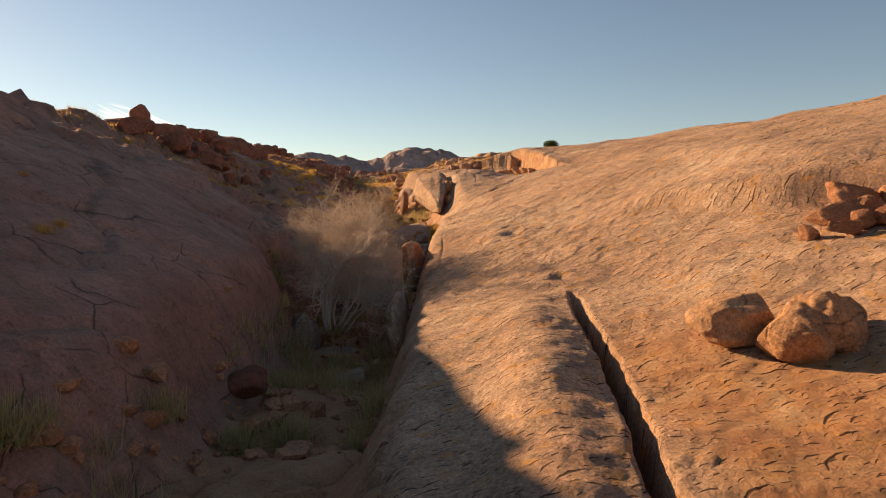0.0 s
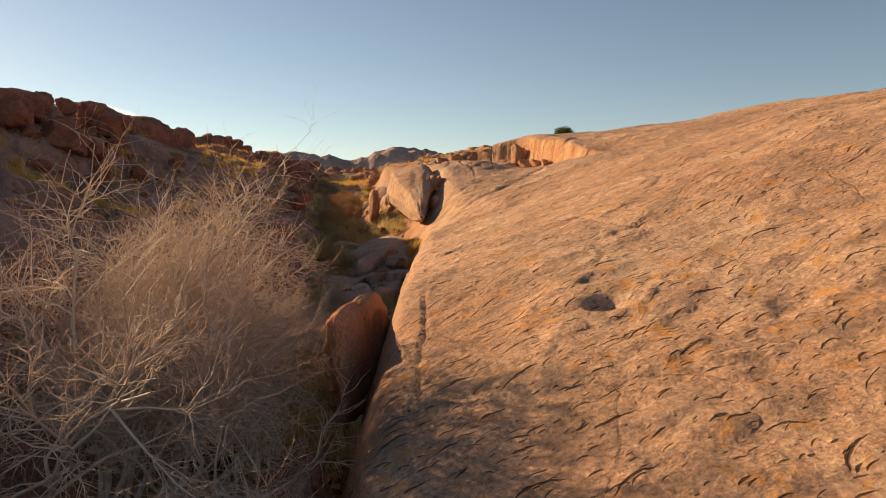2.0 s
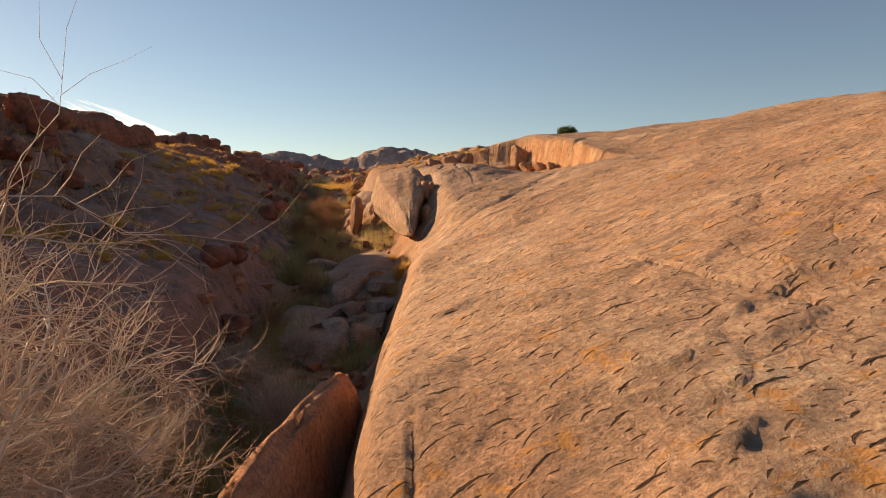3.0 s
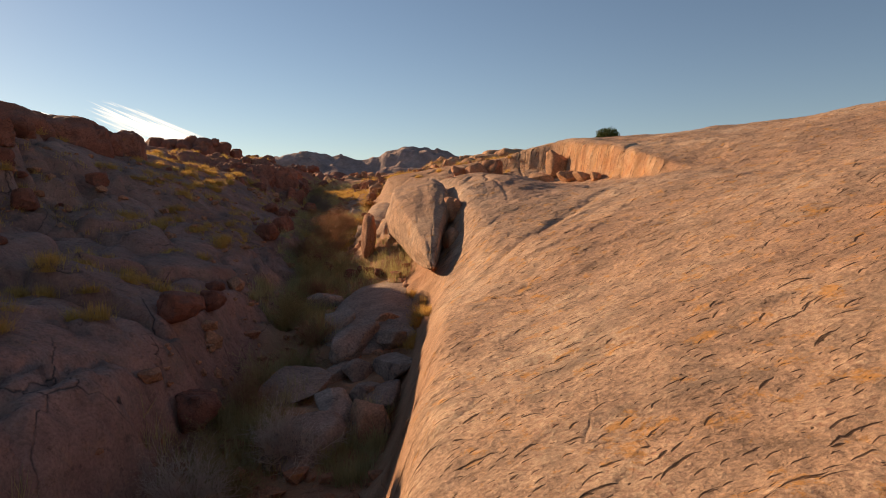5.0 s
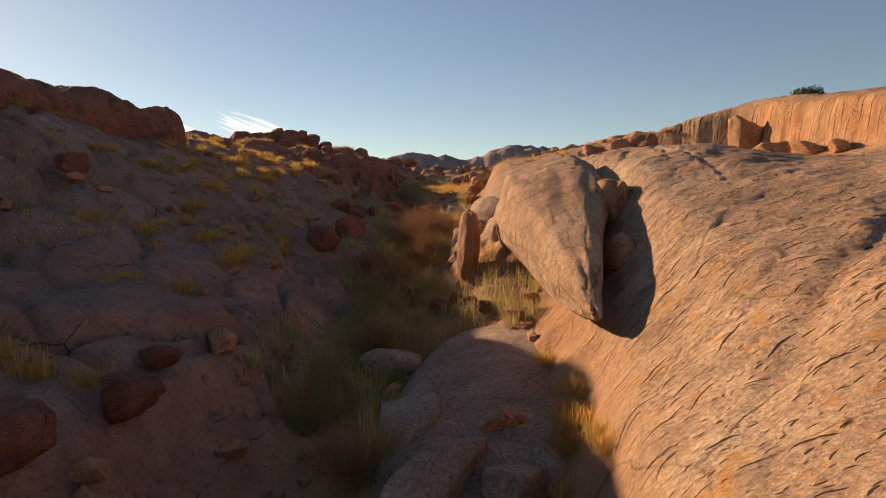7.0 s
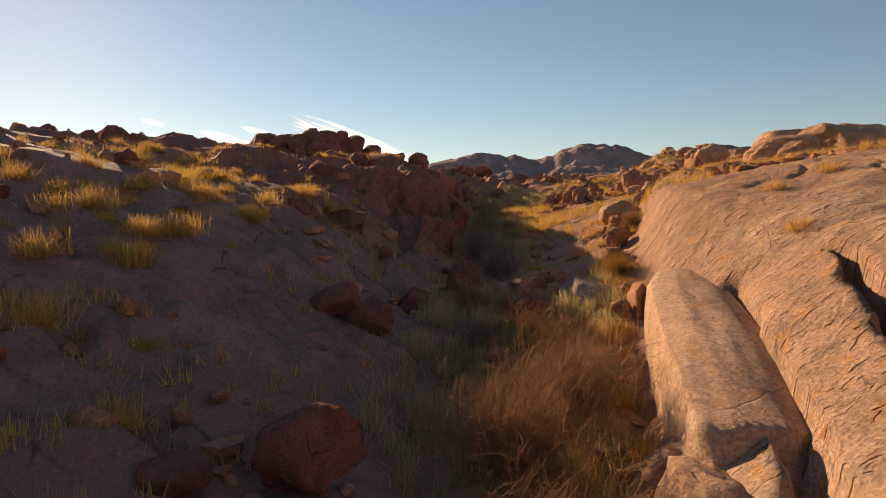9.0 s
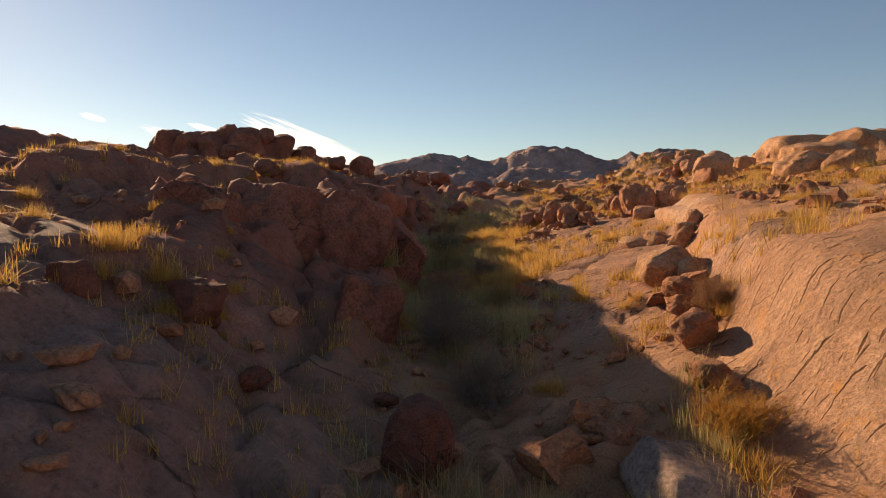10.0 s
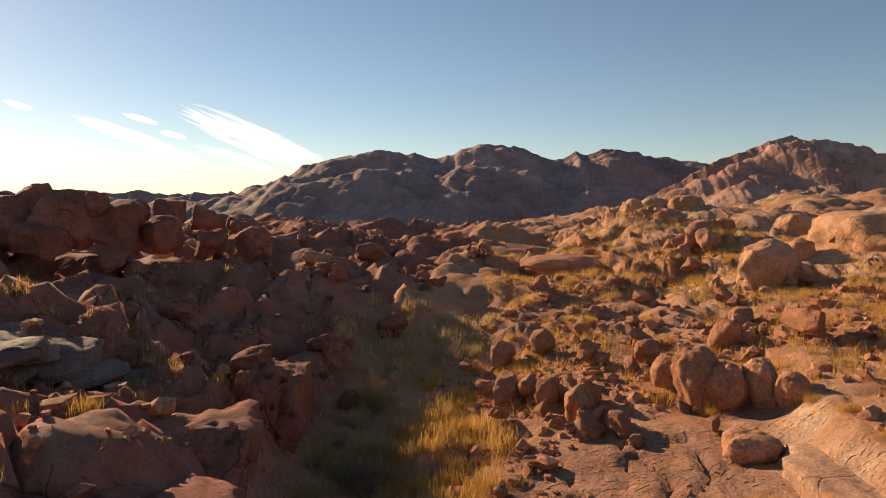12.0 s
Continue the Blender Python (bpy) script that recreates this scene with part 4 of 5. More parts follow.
# angular blocks fallen from the sunlit shoulder
for x, y, z, size, rot, seed in ((-3.75, 44.6, 0.55, (0.52, 0.55, 0.34), (12, 10, 18), 281), (-3.15, 45.4, 0.75, (0.26, 0.42, 0.46), (6, -22, 14), 282), (-3.45, 43.5, 0.35, (0.32, 0.3, 0.2), (0, 8, -20), 283),
                                 (-3.45, 46.5, 0.95, (0.13, 0.2, 0.3), (10, -12, 30), 284), (-3.75, 46.6, 0.9, (0.11, 0.16, 0.26), (-6, 8, 10), 285), (-3.1, 44.4, 0.45, (0.3, 0.3, 0.34), (0, 12, 50), 286),
                                 (-3.3, 42.1, 0.15, (0.28, 0.24, 0.18), (0, 0, 10), 287), (-3.0, 43.6, 0.6, (0.16, 0.5, 0.55), (0, -8, 4), 288)):
    block("angular_block", x, y, z, size, rot, seed, "angular broken granite block at the foot of the shoulder", M_SLAB if seed % 2 else M_BOULDER, 0.85, 0.45, 0.05, 4, "angular blocks", groove=0.02, skin=0.015)
# blocks stacked at the ledge
for x, y, up, size, rot, seed in ((1.55, 43.0, 0.5, (0.48, 0.45, 0.42), (0, 0, 20), 91), (2.25, 43.2, 0.5, (0.42, 0.45, 0.5), (0, 10, 50), 92), (0.9, 43.3, 0.4, (0.4, 0.4, 0.32), (0, 0, 10), 95),
                                  (4.75, 41.4, 0.75, (0.42, 0.35, 0.62), (-12, 14, 30), 93), (4.1, 40.6, 0.3, (0.75, 0.4, 0.26), (10, 16, 20), 94), (4.7, 39.2, 0.3, (0.5, 0.4, 0.22), (0, 18, 60), 96),
                                  (5.05, 38.0, 0.3, (0.42, 0.35, 0.2), (8, 10, 15), 97), (5.25, 37.0, 0.3, (0.26, 0.22, 0.2), (0, 0, 40), 98)):
    block("ledge_block", x, y, gz(x, y) + size[2] * up, size, rot, seed, "broken orange block lying below the ledge", M_BOULDER if y > 42.5 else M_ORANGE, 0.7, 0.45, 0.08, 4, "ledge blocks", groove=0.03)

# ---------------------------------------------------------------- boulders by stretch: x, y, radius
# dark copies of the boulders for shaded places, shade included in their colour
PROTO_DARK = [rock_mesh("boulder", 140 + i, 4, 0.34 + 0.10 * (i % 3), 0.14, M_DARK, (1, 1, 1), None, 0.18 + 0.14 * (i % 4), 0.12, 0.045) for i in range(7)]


# paired balls and pile on the sunny ledge near the start
for x, y, z, size, rot, seed in ((3.32, 7.02, -1.31, (0.50, 0.42, 0.29), (4, -10, 12), 401), (3.70, 6.40, -1.36, (0.36, 0.36, 0.34), (18, 14, 30), 402), (4.04, 6.47, -1.28, (0.42, 0.40, 0.40), (0, 12, 50), 404)):
    block("balanced_boulder", x, y, z, size, rot, seed, "smooth rounded orange boulder balanced on the ledge", M_ORANGE, 0.2, 0.28, 0.10, 5, "balanced boulders", "boulder", 0.03, 0.03)
for x, y, r in ((5.75, 9.3, 0.38), (6.35, 9.2, 0.33), (5.35, 9.0, 0.19), (5.65, 8.75, 0.24), (6.0, 8.8, 0.20), (6.5, 9.8, 0.42), (6.9, 9.4, 0.35), (6.3, 8.7, 0.22)):
    boulder(x, y, r, (1, 0.9, 0.85), (0, 0, x * 90), int(x * 10), 0.2, "rounded orange boulder in a pile under the ledge", "boulder pile")
# at the foot of the far shoulder
for x, y, r in ((-3.35, 42.0, 0.20), (-3.4, 46.0, 0.20), (-3.25, 45.8, 0.16), (-3.3, 43.4, 0.18),
                (-3.55, 48.5, 0.2), (-3.15, 48.4, 0.26), (-3.25, 48.2, 0.24), (-3.1, 47.8, 0.20), (-3.4, 47.6, 0.22), (-3.4, 46.9, 0.27)):
    boulder(x, y, r, (1, 0.95, 0.9), (0, 0, x * 70 + y * 20), int(y * 3), 0.2, "rounded orange boulder heaped along the rock's foot", "heaped boulders")
# in the cleft between the bare slab and the dome
for x, y, z, size, rot, seed in ((-2.51, 51.63, 2.63, (0.16, 0.16, 0.15), (0, 10, 0), 411), (-2.68, 51.32, 2.44, (0.20, 0.18, 0.14), (0, -8, 20), 412), (-2.84, 50.98, 2.12, (0.28, 0.24, 0.36), (0, 12, 25), 413),
                                 (-3.32, 49.13, 1.98, (0.42, 0.38, 0.29), (0, -4, 10), 414), (-3.02, 48.9, 1.96, (0.25, 0.24, 0.20), (10, 0, 50), 415), (-3.40, 52.65, 2.06, (0.36, 0.26, 0.16), (0, 8, -20), 416),
                                 (-3.04, 52.25, 2.10, (0.20, 0.20, 0.16), (0, 0, 40), 417), (-2.98, 52.9, 2.2, (0.24, 0.3, 0.16), (0, 6, 10), 418)):
    block("cleft_boulder", x, y, z, size, rot, seed, "smooth orange boulder wedged between slab and dome", M_ORANGE, 0.25, 0.28, 0.10, 4, "cleft boulders", "boulder", 0.02, 0.025)
# on the open slope at the end
for x, y, r in ((-2.96, 58.1, 0.22), (-5.2, 60.1, 0.30), (-4.9, 59.9, 0.30), (-5.55, 60.3, 0.30),
                (-4.25, 58.4, 0.20), (-4.57, 58.9, 0.19), (-5.9, 60.8, 0.34), (-6.1, 59.6, 0.24), (-0.35, 60.9, 0.5), (-3.6, 61.0, 0.25), (-3.2, 61.5, 0.3),
                (-4.4, 61.8, 0.3), (-3.0, 62.5, 0.34), (-1.6, 61.7, 0.4), (-1.0, 62.6, 0.3), (-5.2, 62.9, 0.34), (-6.2, 63.0, 0.4)):
    boulder(x, y, r, (1, 0.9, 0.95), (0, 0, x * 70 + y * 20), int(y * 7), 0.2, "rounded sunlit boulder on the open slope", "slope boulders")
for x, y, size, rot, seed in ((-2.75, 59.5, (0.40, 0.42, 0.60), (8, -14, 20), 191), (-2.42, 59.1, (0.30, 0.32, 0.46), (4, -10, 50), 192), (-1.85, 59.0, (0.26, 0.34, 0.46), (0, -16, 10), 193),
                              (-1.62, 58.5, (0.20, 0.25, 0.32), (0, -10, 60), 194), (-2.62, 57.3, (0.42, 0.30, 0.25), (0, 4, -14), 195), (-3.1, 60.1, (0.3, 0.3, 0.3), (10, 0, 40), 196)):
    block("slope_boulder", x, y, gz(x, y) + size[2] * 0.6, size, rot, seed, "large rounded orange boulder leaning beside the rock wall", M_BOULDER, 0.2, 0.16, 0.10, 5, "slope boulders", "boulder", 0.05)
# in and above the shaded gully
for x, y, r in ((-4.35, 28.0, 0.30), (-4.4, 26.6, 0.40), (-5.57, 36.3, 0.36), (-5.53, 38.2, 0.42), (-6.9, 41.5, 0.36), (-6.5, 41.6, 0.34), (-6.0, 44.7, 0.36), (-4.6, 43.6, 0.30),
                (-9.6, 33.7, 0.3), (-4.6, 28.8, 0.2), (-6.3, 43.0, 0.3), (-8.4, 45.4, 0.3), (-9.1, 44.6, 0.24), (-3.9, 35.2, 0.3),
                (-3.3, 34.6, 0.24), (-2.3, 34.4, 0.2), (-2.0, 33.9, 0.16), (-2.6, 34.0, 0.22), (-1.7, 33.4, 0.14), (-3.6, 25.2, 0.4), (-3.0, 9.2, 0.4), (-2.6, 16.8, 0.35)):
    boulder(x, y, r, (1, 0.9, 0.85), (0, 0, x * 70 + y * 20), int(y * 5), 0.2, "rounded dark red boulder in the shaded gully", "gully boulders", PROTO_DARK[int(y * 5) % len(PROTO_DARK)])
# the rounded knob on the ridge that stands against the sky, on its flat outcrop
block("ridge_rock", -15.3, 30.4, 3.75, (1.4, 0.9, 0.55), (0, 4, 10), 271, "flat dark outcrop on the shaded ridge", M_DARK, 0.4, 0.3, 0.1, 4, "ridge rocks")
block("ridge_rock", -13.6, 30.6, 3.5, (1.1, 0.8, 0.5), (0, 8, -10), 272, "flat dark outcrop on the shaded ridge", M_DARK, 0.4, 0.3, 0.1, 4, "ridge rocks")
block("ridge_boulder", -14.65, 30.3, 4.36, (0.47, 0.47, 0.52), (0, 6, 30), 273, "rounded dark boulder standing on the ridge's skyline", M_DARK, 0.3, 0.2, 0.06, 4, "ridge rocks", "boulder", 0.03)
# along the skyline of the shaded ridge
for x, y, r in ((-15.4, 29.3, 0.40), (-14.9, 29.6, 0.3), (-13.2, 31.4, 0.34), (-12.9, 32.2, 0.36), (-12.6, 33.2, 0.5), (-12.0, 34.2, 0.45), (-13.6, 30.8, 0.22),
                (-11.9, 30.6, 0.4), (-12.6, 29.8, 0.5), (-11.2, 29.2, 0.6), (-10.6, 29.8, 0.4), (-10.4, 27.9, 0.5), (-9.8, 28.6, 0.36), (-11.6, 27.4, 0.5), (-12.4, 27.8, 0.4), (-9.4, 27.4, 0.3),
                (-9.7, 30.8, 0.3), (-10.8, 31.6, 0.4), (-11.4, 32.4, 0.45), (-10.2, 26.2, 0.3), (-12.9, 26.1, 0.5)):
    boulder(x, y, r, (1, 1, 0.95), (0, 0, x * 70 + y * 20), int(y * 9 + x), 0.15, "rounded dark boulder heaped on the shaded slope", "ridge boulders", PROTO_DARK[int(y * 9 - x) % len(PROTO_DARK)])

rng = np.random.RandomState(5)


def scatter(n, xr, yr, rr, label, group, keep=None, dark=False):
    made = 0
    while made < n:
        x, y = rng.uniform(*xr), rng.uniform(*yr)
        if keep and not keep(x, y):
            continue
        r = rr[0] * (rr[1] / rr[0]) ** (rng.rand() ** 2.2)
        boulder(x, y, r, (1, rng.uniform(0.75, 1.1), rng.uniform(0.6, 0.95)), (rng.uniform(-15, 15), rng.uniform(-15, 15), rng.uniform(0, 360)), rng.randint(10), 0.35, label, group,
                PROTO_DARK[rng.randint(7)] if dark else None)
        made += 1


def off_slab(x, y):
    """Keeps the bare slab above the gully clear."""
    return clumps(x, y) and not (-5.3 < x < -1.4 and 49.0 < y < 57.5)


def clumps(x, y):
    return fbm(np.array([x * 0.3]), np.array([y * 0.3]), np.array([0.0]), 3, 88)[0] > 0.0


def heap(cx, cy, n, wide, long, big, label, group, dark=False):
    """Boulders lying in contact, the larger in the middle."""
    for k in range(n):
        u = abs(rng.normal(0, 0.5))
        a = rng.uniform(0, 6.283)
        r = big * (0.35 + 0.65 * rng.rand() ** 1.5) / (1 + 0.8 * u)
        boulder(cx + math.cos(a) * u * wide, cy + math.sin(a) * u * long, r, (1, rng.uniform(0.7, 1.1), rng.uniform(0.6, 1.0)),
                (rng.uniform(-25, 25), rng.uniform(-25, 25), rng.uniform(0, 360)), rng.randint(10), 0.3, label, group, PROTO_DARK[rng.randint(7)] if dark else None)


SUNLIT = "weathered red boulder in a sunlit heap"
for cx, cy, n, wide, long, big in ((-5.3, 60.4, 9, 0.7, 0.3, 0.30), (-4.2, 61.6, 8, 0.8, 0.35, 0.28), (-3.0, 62.6, 8, 0.7, 0.5, 0.34), (-6.3, 61.4, 9, 0.5, 0.8, 0.36),
                                   (0.9, 72.5, 10, 1.6, 1.6, 0.7), (-1.6, 69.0, 8, 1.2, 1.0, 0.45), (-4.8, 67.0, 8, 1.3, 0.8, 0.45), (-0.6, 64.6, 7, 0.8, 0.7, 0.4),
                                   (2.6, 76.0, 8, 2.0, 1.6, 0.8), (-7.2, 74.5, 8, 2.0, 1.2, 0.6), (-2.5, 66.0, 6, 0.8, 0.6, 0.35), (-1.2, 62.0, 7, 0.7, 0.6, 0.36)):
    heap(cx, cy, n, wide, long, big, SUNLIT, "sunlit heaps")
for k in range(15):
    u = (k + rng.uniform(-0.6, 0.6)) / 14
    boulder(-6.1 + 1.9 * u + rng.normal(0, 0.22), 60.9 - 2.6 * u + rng.normal(0, 0.3), 0.10 + 0.26 * rng.rand() ** 1.5, (1, rng.uniform(0.6, 1.1), rng.uniform(0.6, 1.2)),
            (rng.uniform(-30, 30), rng.uniform(-30, 30), k * 50), (3, 4, 8, 9, 0, 6)[k % 6], 0.25, SUNLIT, "sunlit heaps")
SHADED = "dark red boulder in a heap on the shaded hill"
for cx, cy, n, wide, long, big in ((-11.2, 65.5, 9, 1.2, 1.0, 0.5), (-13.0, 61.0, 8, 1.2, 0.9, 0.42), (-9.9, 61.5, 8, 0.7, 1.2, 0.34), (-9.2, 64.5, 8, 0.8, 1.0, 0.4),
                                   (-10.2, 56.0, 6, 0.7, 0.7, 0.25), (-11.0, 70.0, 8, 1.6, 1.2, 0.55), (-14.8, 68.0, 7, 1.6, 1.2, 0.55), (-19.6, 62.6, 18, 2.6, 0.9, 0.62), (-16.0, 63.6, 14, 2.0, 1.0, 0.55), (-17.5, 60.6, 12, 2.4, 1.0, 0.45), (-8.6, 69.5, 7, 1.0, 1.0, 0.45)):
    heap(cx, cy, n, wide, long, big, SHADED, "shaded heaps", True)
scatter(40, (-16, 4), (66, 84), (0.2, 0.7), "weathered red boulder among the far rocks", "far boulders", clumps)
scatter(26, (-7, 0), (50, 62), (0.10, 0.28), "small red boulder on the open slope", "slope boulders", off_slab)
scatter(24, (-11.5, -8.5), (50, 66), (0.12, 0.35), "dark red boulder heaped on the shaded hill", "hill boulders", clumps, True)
scatter(14, (-12, -6), (18, 47), (0.12, 0.3), "dark boulder resting on the shaded slope", "gully boulders", clumps, True)


def join_far(mat, label):
    """The far boulders of one paint as one heap of stones."""
    V, F, n = [], [], 0
    for me, m in FAR:
        if me.materials[0] != mat:
            continue
        co = np.empty(len(me.vertices) * 3, np.float32)
        me.vertices.foreach_get("co", co)
        tri = np.empty(len(me.polygons) * 3, np.int32)
        me.polygons.foreach_get("vertices", tri)
        V.append(co.reshape(-1, 3) @ m[:3, :3].T + m[:3, 3])
        F.append(tri.reshape(-1, 3) + n)
        n += len(me.vertices)
    tagged(new("far_boulders", soup("far_boulders", np.concatenate(V), np.concatenate(F), mat, True)), label, "boulders", kind="stuff")


join_far(M_BOULDER, "weathered red boulders strewn among the far rocks")
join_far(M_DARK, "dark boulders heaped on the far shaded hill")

# loose rubble
def rubble(name, n, xr, yr, sizes, seed, label, keep=None):
    r = np.random.RandomState(seed)
    unit = bmesh.new()
    bmesh.ops.create_icosphere(unit, subdivisions=1, radius=1.0)
    uv = np.array([v.co for v in unit.verts])
    uf = np.array([[v.index for v in f.verts] for f in unit.faces])
    unit.free()
    xs, ys = r.uniform(*xr, n * 3), r.uniform(*yr, n * 3)
    ok = fbm(xs * 0.5, ys * 0.5, xs * 0, 3, seed) > -0.1
    if keep is not None:
        ok &= keep(xs, ys)
    xs, ys = xs[ok][:n], ys[ok][:n]
    zs = ground_z(xs, ys)
    V, F = [], []
    for i, (x, y, z) in enumerate(zip(xs, ys, zs)):
        s = sizes[0] * (sizes[1] / sizes[0]) ** (r.rand() ** 2)
        c = uv / np.max(np.abs(uv), axis=1, keepdims=True) ** 0.5 * (1 + 0.25 * r.normal(size=(len(uv), 1)))
        c = c * np.array([1, r.uniform(0.6, 1), r.uniform(0.45, 0.9)]) * s
        a = r.uniform(0, 6.28)
        rot = np.array([[math.cos(a), -math.sin(a), 0], [math.sin(a), math.cos(a), 0], [0, 0, 1]])
        V.append(c @ rot.T + (x, y, z + s * 0.25))
        F.append(uf + i * len(uv))
    me = soup(name, np.concatenate(V), np.concatenate(F), M_BOULDER)
    return tagged(new(name, me), label, "rubble", kind="stuff")


rubble("rubble", 2600, (-7.5, 2), (47, 72), (0.03, 0.17), 3, "loose red stones on the open slope", lambda x, y: ~((x > -5.3) & (x < -1.4) & (y > 49.0) & (y < 57.5)))
rubble("rubble", 900, (-5.0, -0.8), (4, 46), (0.04, 0.22), 4, "loose stones on the gully bed", lambda x, y: (x < np.interp(y, GY, LIPS) - 0.2) & (x > np.interp(y, GY, WALLS)))
rubble("rubble", 700, (-14, -5), (24, 62), (0.04, 0.18), 6, "loose dark stones on the shaded slope")

# ---------------------------------------------------------------- grass
def tuft_mesh(name, seed, n, length, spread, mat, wide=0.006, droop=0.5):
    r = np.random.RandomState(seed)
    V, F = [], []
    for _ in range(n):
        a = r.uniform(0, 6.283)
        lean = abs(r.normal(0, spread))
        L = length * r.uniform(0.3, 1.0) ** 0.8
        b = np.array([r.normal(0, 0.09), r.normal(0, 0.09), -0.03])
        d = np.array([math.cos(a) * lean, math.sin(a) * lean, 1.0])
        d /= np.linalg.norm(d)
        side = np.array([-math.sin(a + r.uniform(-1, 1)), math.cos(a + r.uniform(-1, 1)), 0]) * wide
        k = len(V)
        for s, w in ((0, 1.0), (0.5, 0.8), (1.0, 0.15)):
            q = b + d * L * s + np.array([math.cos(a), math.sin(a), -0.5]) * droop * L * lean * s * s * 0.6
            V += [q - side * w, q + side * w]
        F += [(k, k + 1, k + 3, k + 2), (k + 2, k + 3, k + 5, k + 4)]
    return soup(name, V, F, mat)


GOLD = [tuft_mesh("grass_tuft", 200 + i, 420, 0.22 + 0.035 * i, 0.9, M_GOLD, 0.0028) for i in range(4)]
GREEN = [tuft_mesh("scrub_tuft", 220 + i, 420, 0.34 + 0.04 * i, 0.8, M_SCRUB, 0.0032) for i in range(3)]
LABEL_G = "dry golden grass tuft growing between rocks"
LABEL_S = "dull grey-green scrub tuft in the shaded gully"


CROWD = []


def tuft(x, y, s, gold=True):
    me = GOLD[rng.randint(4)] if gold else GREEN[rng.randint(3)]
    if gold:
        CROWD.append(me)
        if len(CROWD) > 290:
            co = np.empty(len(me.vertices) * 3, np.float32)
            me.vertices.foreach_get("co", co)
            a = rng.uniform(0, 6.28)
            turn = np.array([[math.cos(a), math.sin(a), 0], [-math.sin(a), math.cos(a), 0], [0, 0, 1]])
            CROWD[-1] = co.reshape(-1, 3) @ turn * s + (x, y, gz(x, y) - 0.02)
            return None
    ob = new("grass_tuft" if gold else "scrub_tuft", me)
    ob.location = (x, y, gz(x, y) - 0.02)
    ob.rotation_euler = (0, 0, rng.uniform(0, 6.28))
    ob.scale = (s * rng.uniform(0.85, 1.2), s * rng.uniform(0.85, 1.2), s * rng.uniform(0.8, 1.15))
    return tagged(ob, LABEL_G if gold else LABEL_S, "grass" if gold else "scrub", "golden grass tufts" if gold else "scrub tufts")


def grow_tufts(n, xr, yr, size, gold=True, keep=None, patchy=-0.05, seed=90):
    made, tries = 0, 0
    while made < n and tries < n * 40:
        tries += 1
        x, y = rng.uniform(*xr), rng.uniform(*yr)
        if keep and not keep(x, y):
            continue
        if fbm(np.array([x * 0.45]), np.array([y * 0.45]), np.array([0.0]), 3, seed)[0] < patchy:
            continue
        tuft(x, y, rng.uniform(*size), gold)
        made += 1


def bed(x, y):
    return np.interp(y, GY, WALLS) + 0.1 < x < (np.interp(y, GY, LIPS) - 0.35 if y < 46 else np.interp(y, GY, XS[4]))


# thick golden grass along the lit edge of the upper gully
for i in range(60):
    y = rng.uniform(51, 62)
    tuft(np.interp(y, (51, 55, 58, 62), (-5.6, -6.2, -6.9, -7.3)) + rng.normal(0, 0.35), y, rng.uniform(0.9, 1.7))
for i in range(22):
    tuft(rng.uniform(-7.7, -6.4), rng.uniform(56.3, 61.5), rng.uniform(0.8, 1.5))
# golden strip along the foot of fin and dome
for i in range(22):
    y = rng.uniform(27.8, 32.4)
    tuft(np.interp(y, (27.8, 30, 32.4), (-0.35, -0.42, -1.3)) + rng.normal(0, 0.10), y, rng.uniform(0.7, 1.1))
grow_tufts(60, (-5.5, -0.8), (5, 30), (0.8, 1.5), False, bed, -0.3)
grow_tufts(40, (-6.5, -2.5), (30, 47), (0.7, 1.3), False, bed, -0.3)
grow_tufts(18, (-5.5, -2.6), (31, 47), (0.7, 1.2), True, bed, -0.1, 92)
grow_tufts(75, (-12.5, -5.5), (22, 47), (0.75, 1.25), True, lambda x, y: x < np.interp(y, GY, WALLS) - 0.4 and not (-8.5 < x < -6 and y > 41), -0.02, 93)
grow_tufts(130, (-14.5, -7.2), (38, 55), (0.5, 1.0), True, lambda x, y: x < np.interp(y, GY, WALLS) - 1.2, -0.05, 94)
for x, y, s_ in ((-3.15, 38.0, 1.3), (-3.2, 37.7, 1.1), (-3.1, 39.6, 1.0), (-3.25, 43.0, 1.1), (-3.3, 40.9, 1.0), (-5.0, 42.8, 1.5), (-3.55, 43.0, 1.4), (-3.5, 42.7, 1.2), (-3.6, 39.2, 1.6), (-3.5, 38.9, 1.5)):
    tuft(x, y, s_)
grow_tufts(60, (-9.8, -4.8), (22, 38), (0.75, 1.2), True, lambda x, y: x < np.interp(y, GY, WALLS) - 0.2, -0.1, 102)
grow_tufts(14, (-9, -5), (4, 20), (0.5, 0.9), True, lambda x, y: x < np.interp(y, GY, WALLS) - 0.3, 0.0, 95)
grow_tufts(70, (-13.5, -8.3), (38.5, 46), (0.7, 1.25), True, None, -0.3, 100)
grow_tufts(80, (-8, 2), (47, 66), (0.45, 1.0), True, None, 0.0, 96)
grow_tufts(150, (-6, 4), (57, 76), (0.6, 1.2), True, None, -0.02, 101)
grow_tufts(18, (-14, -8), (52, 66), (0.5, 1.0), True, None, 0.0, 97)
grow_tufts(24, (-1.5, 5), (42, 56), (0.5, 1.0), True, lambda x, y: x > np.interp(y, GY, LIPS) + 1.2, 0.0, 98)
grow_tufts(50, (-9.2, -5), (47, 60), (0.9, 1.7), False, bed, -0.4, 99)


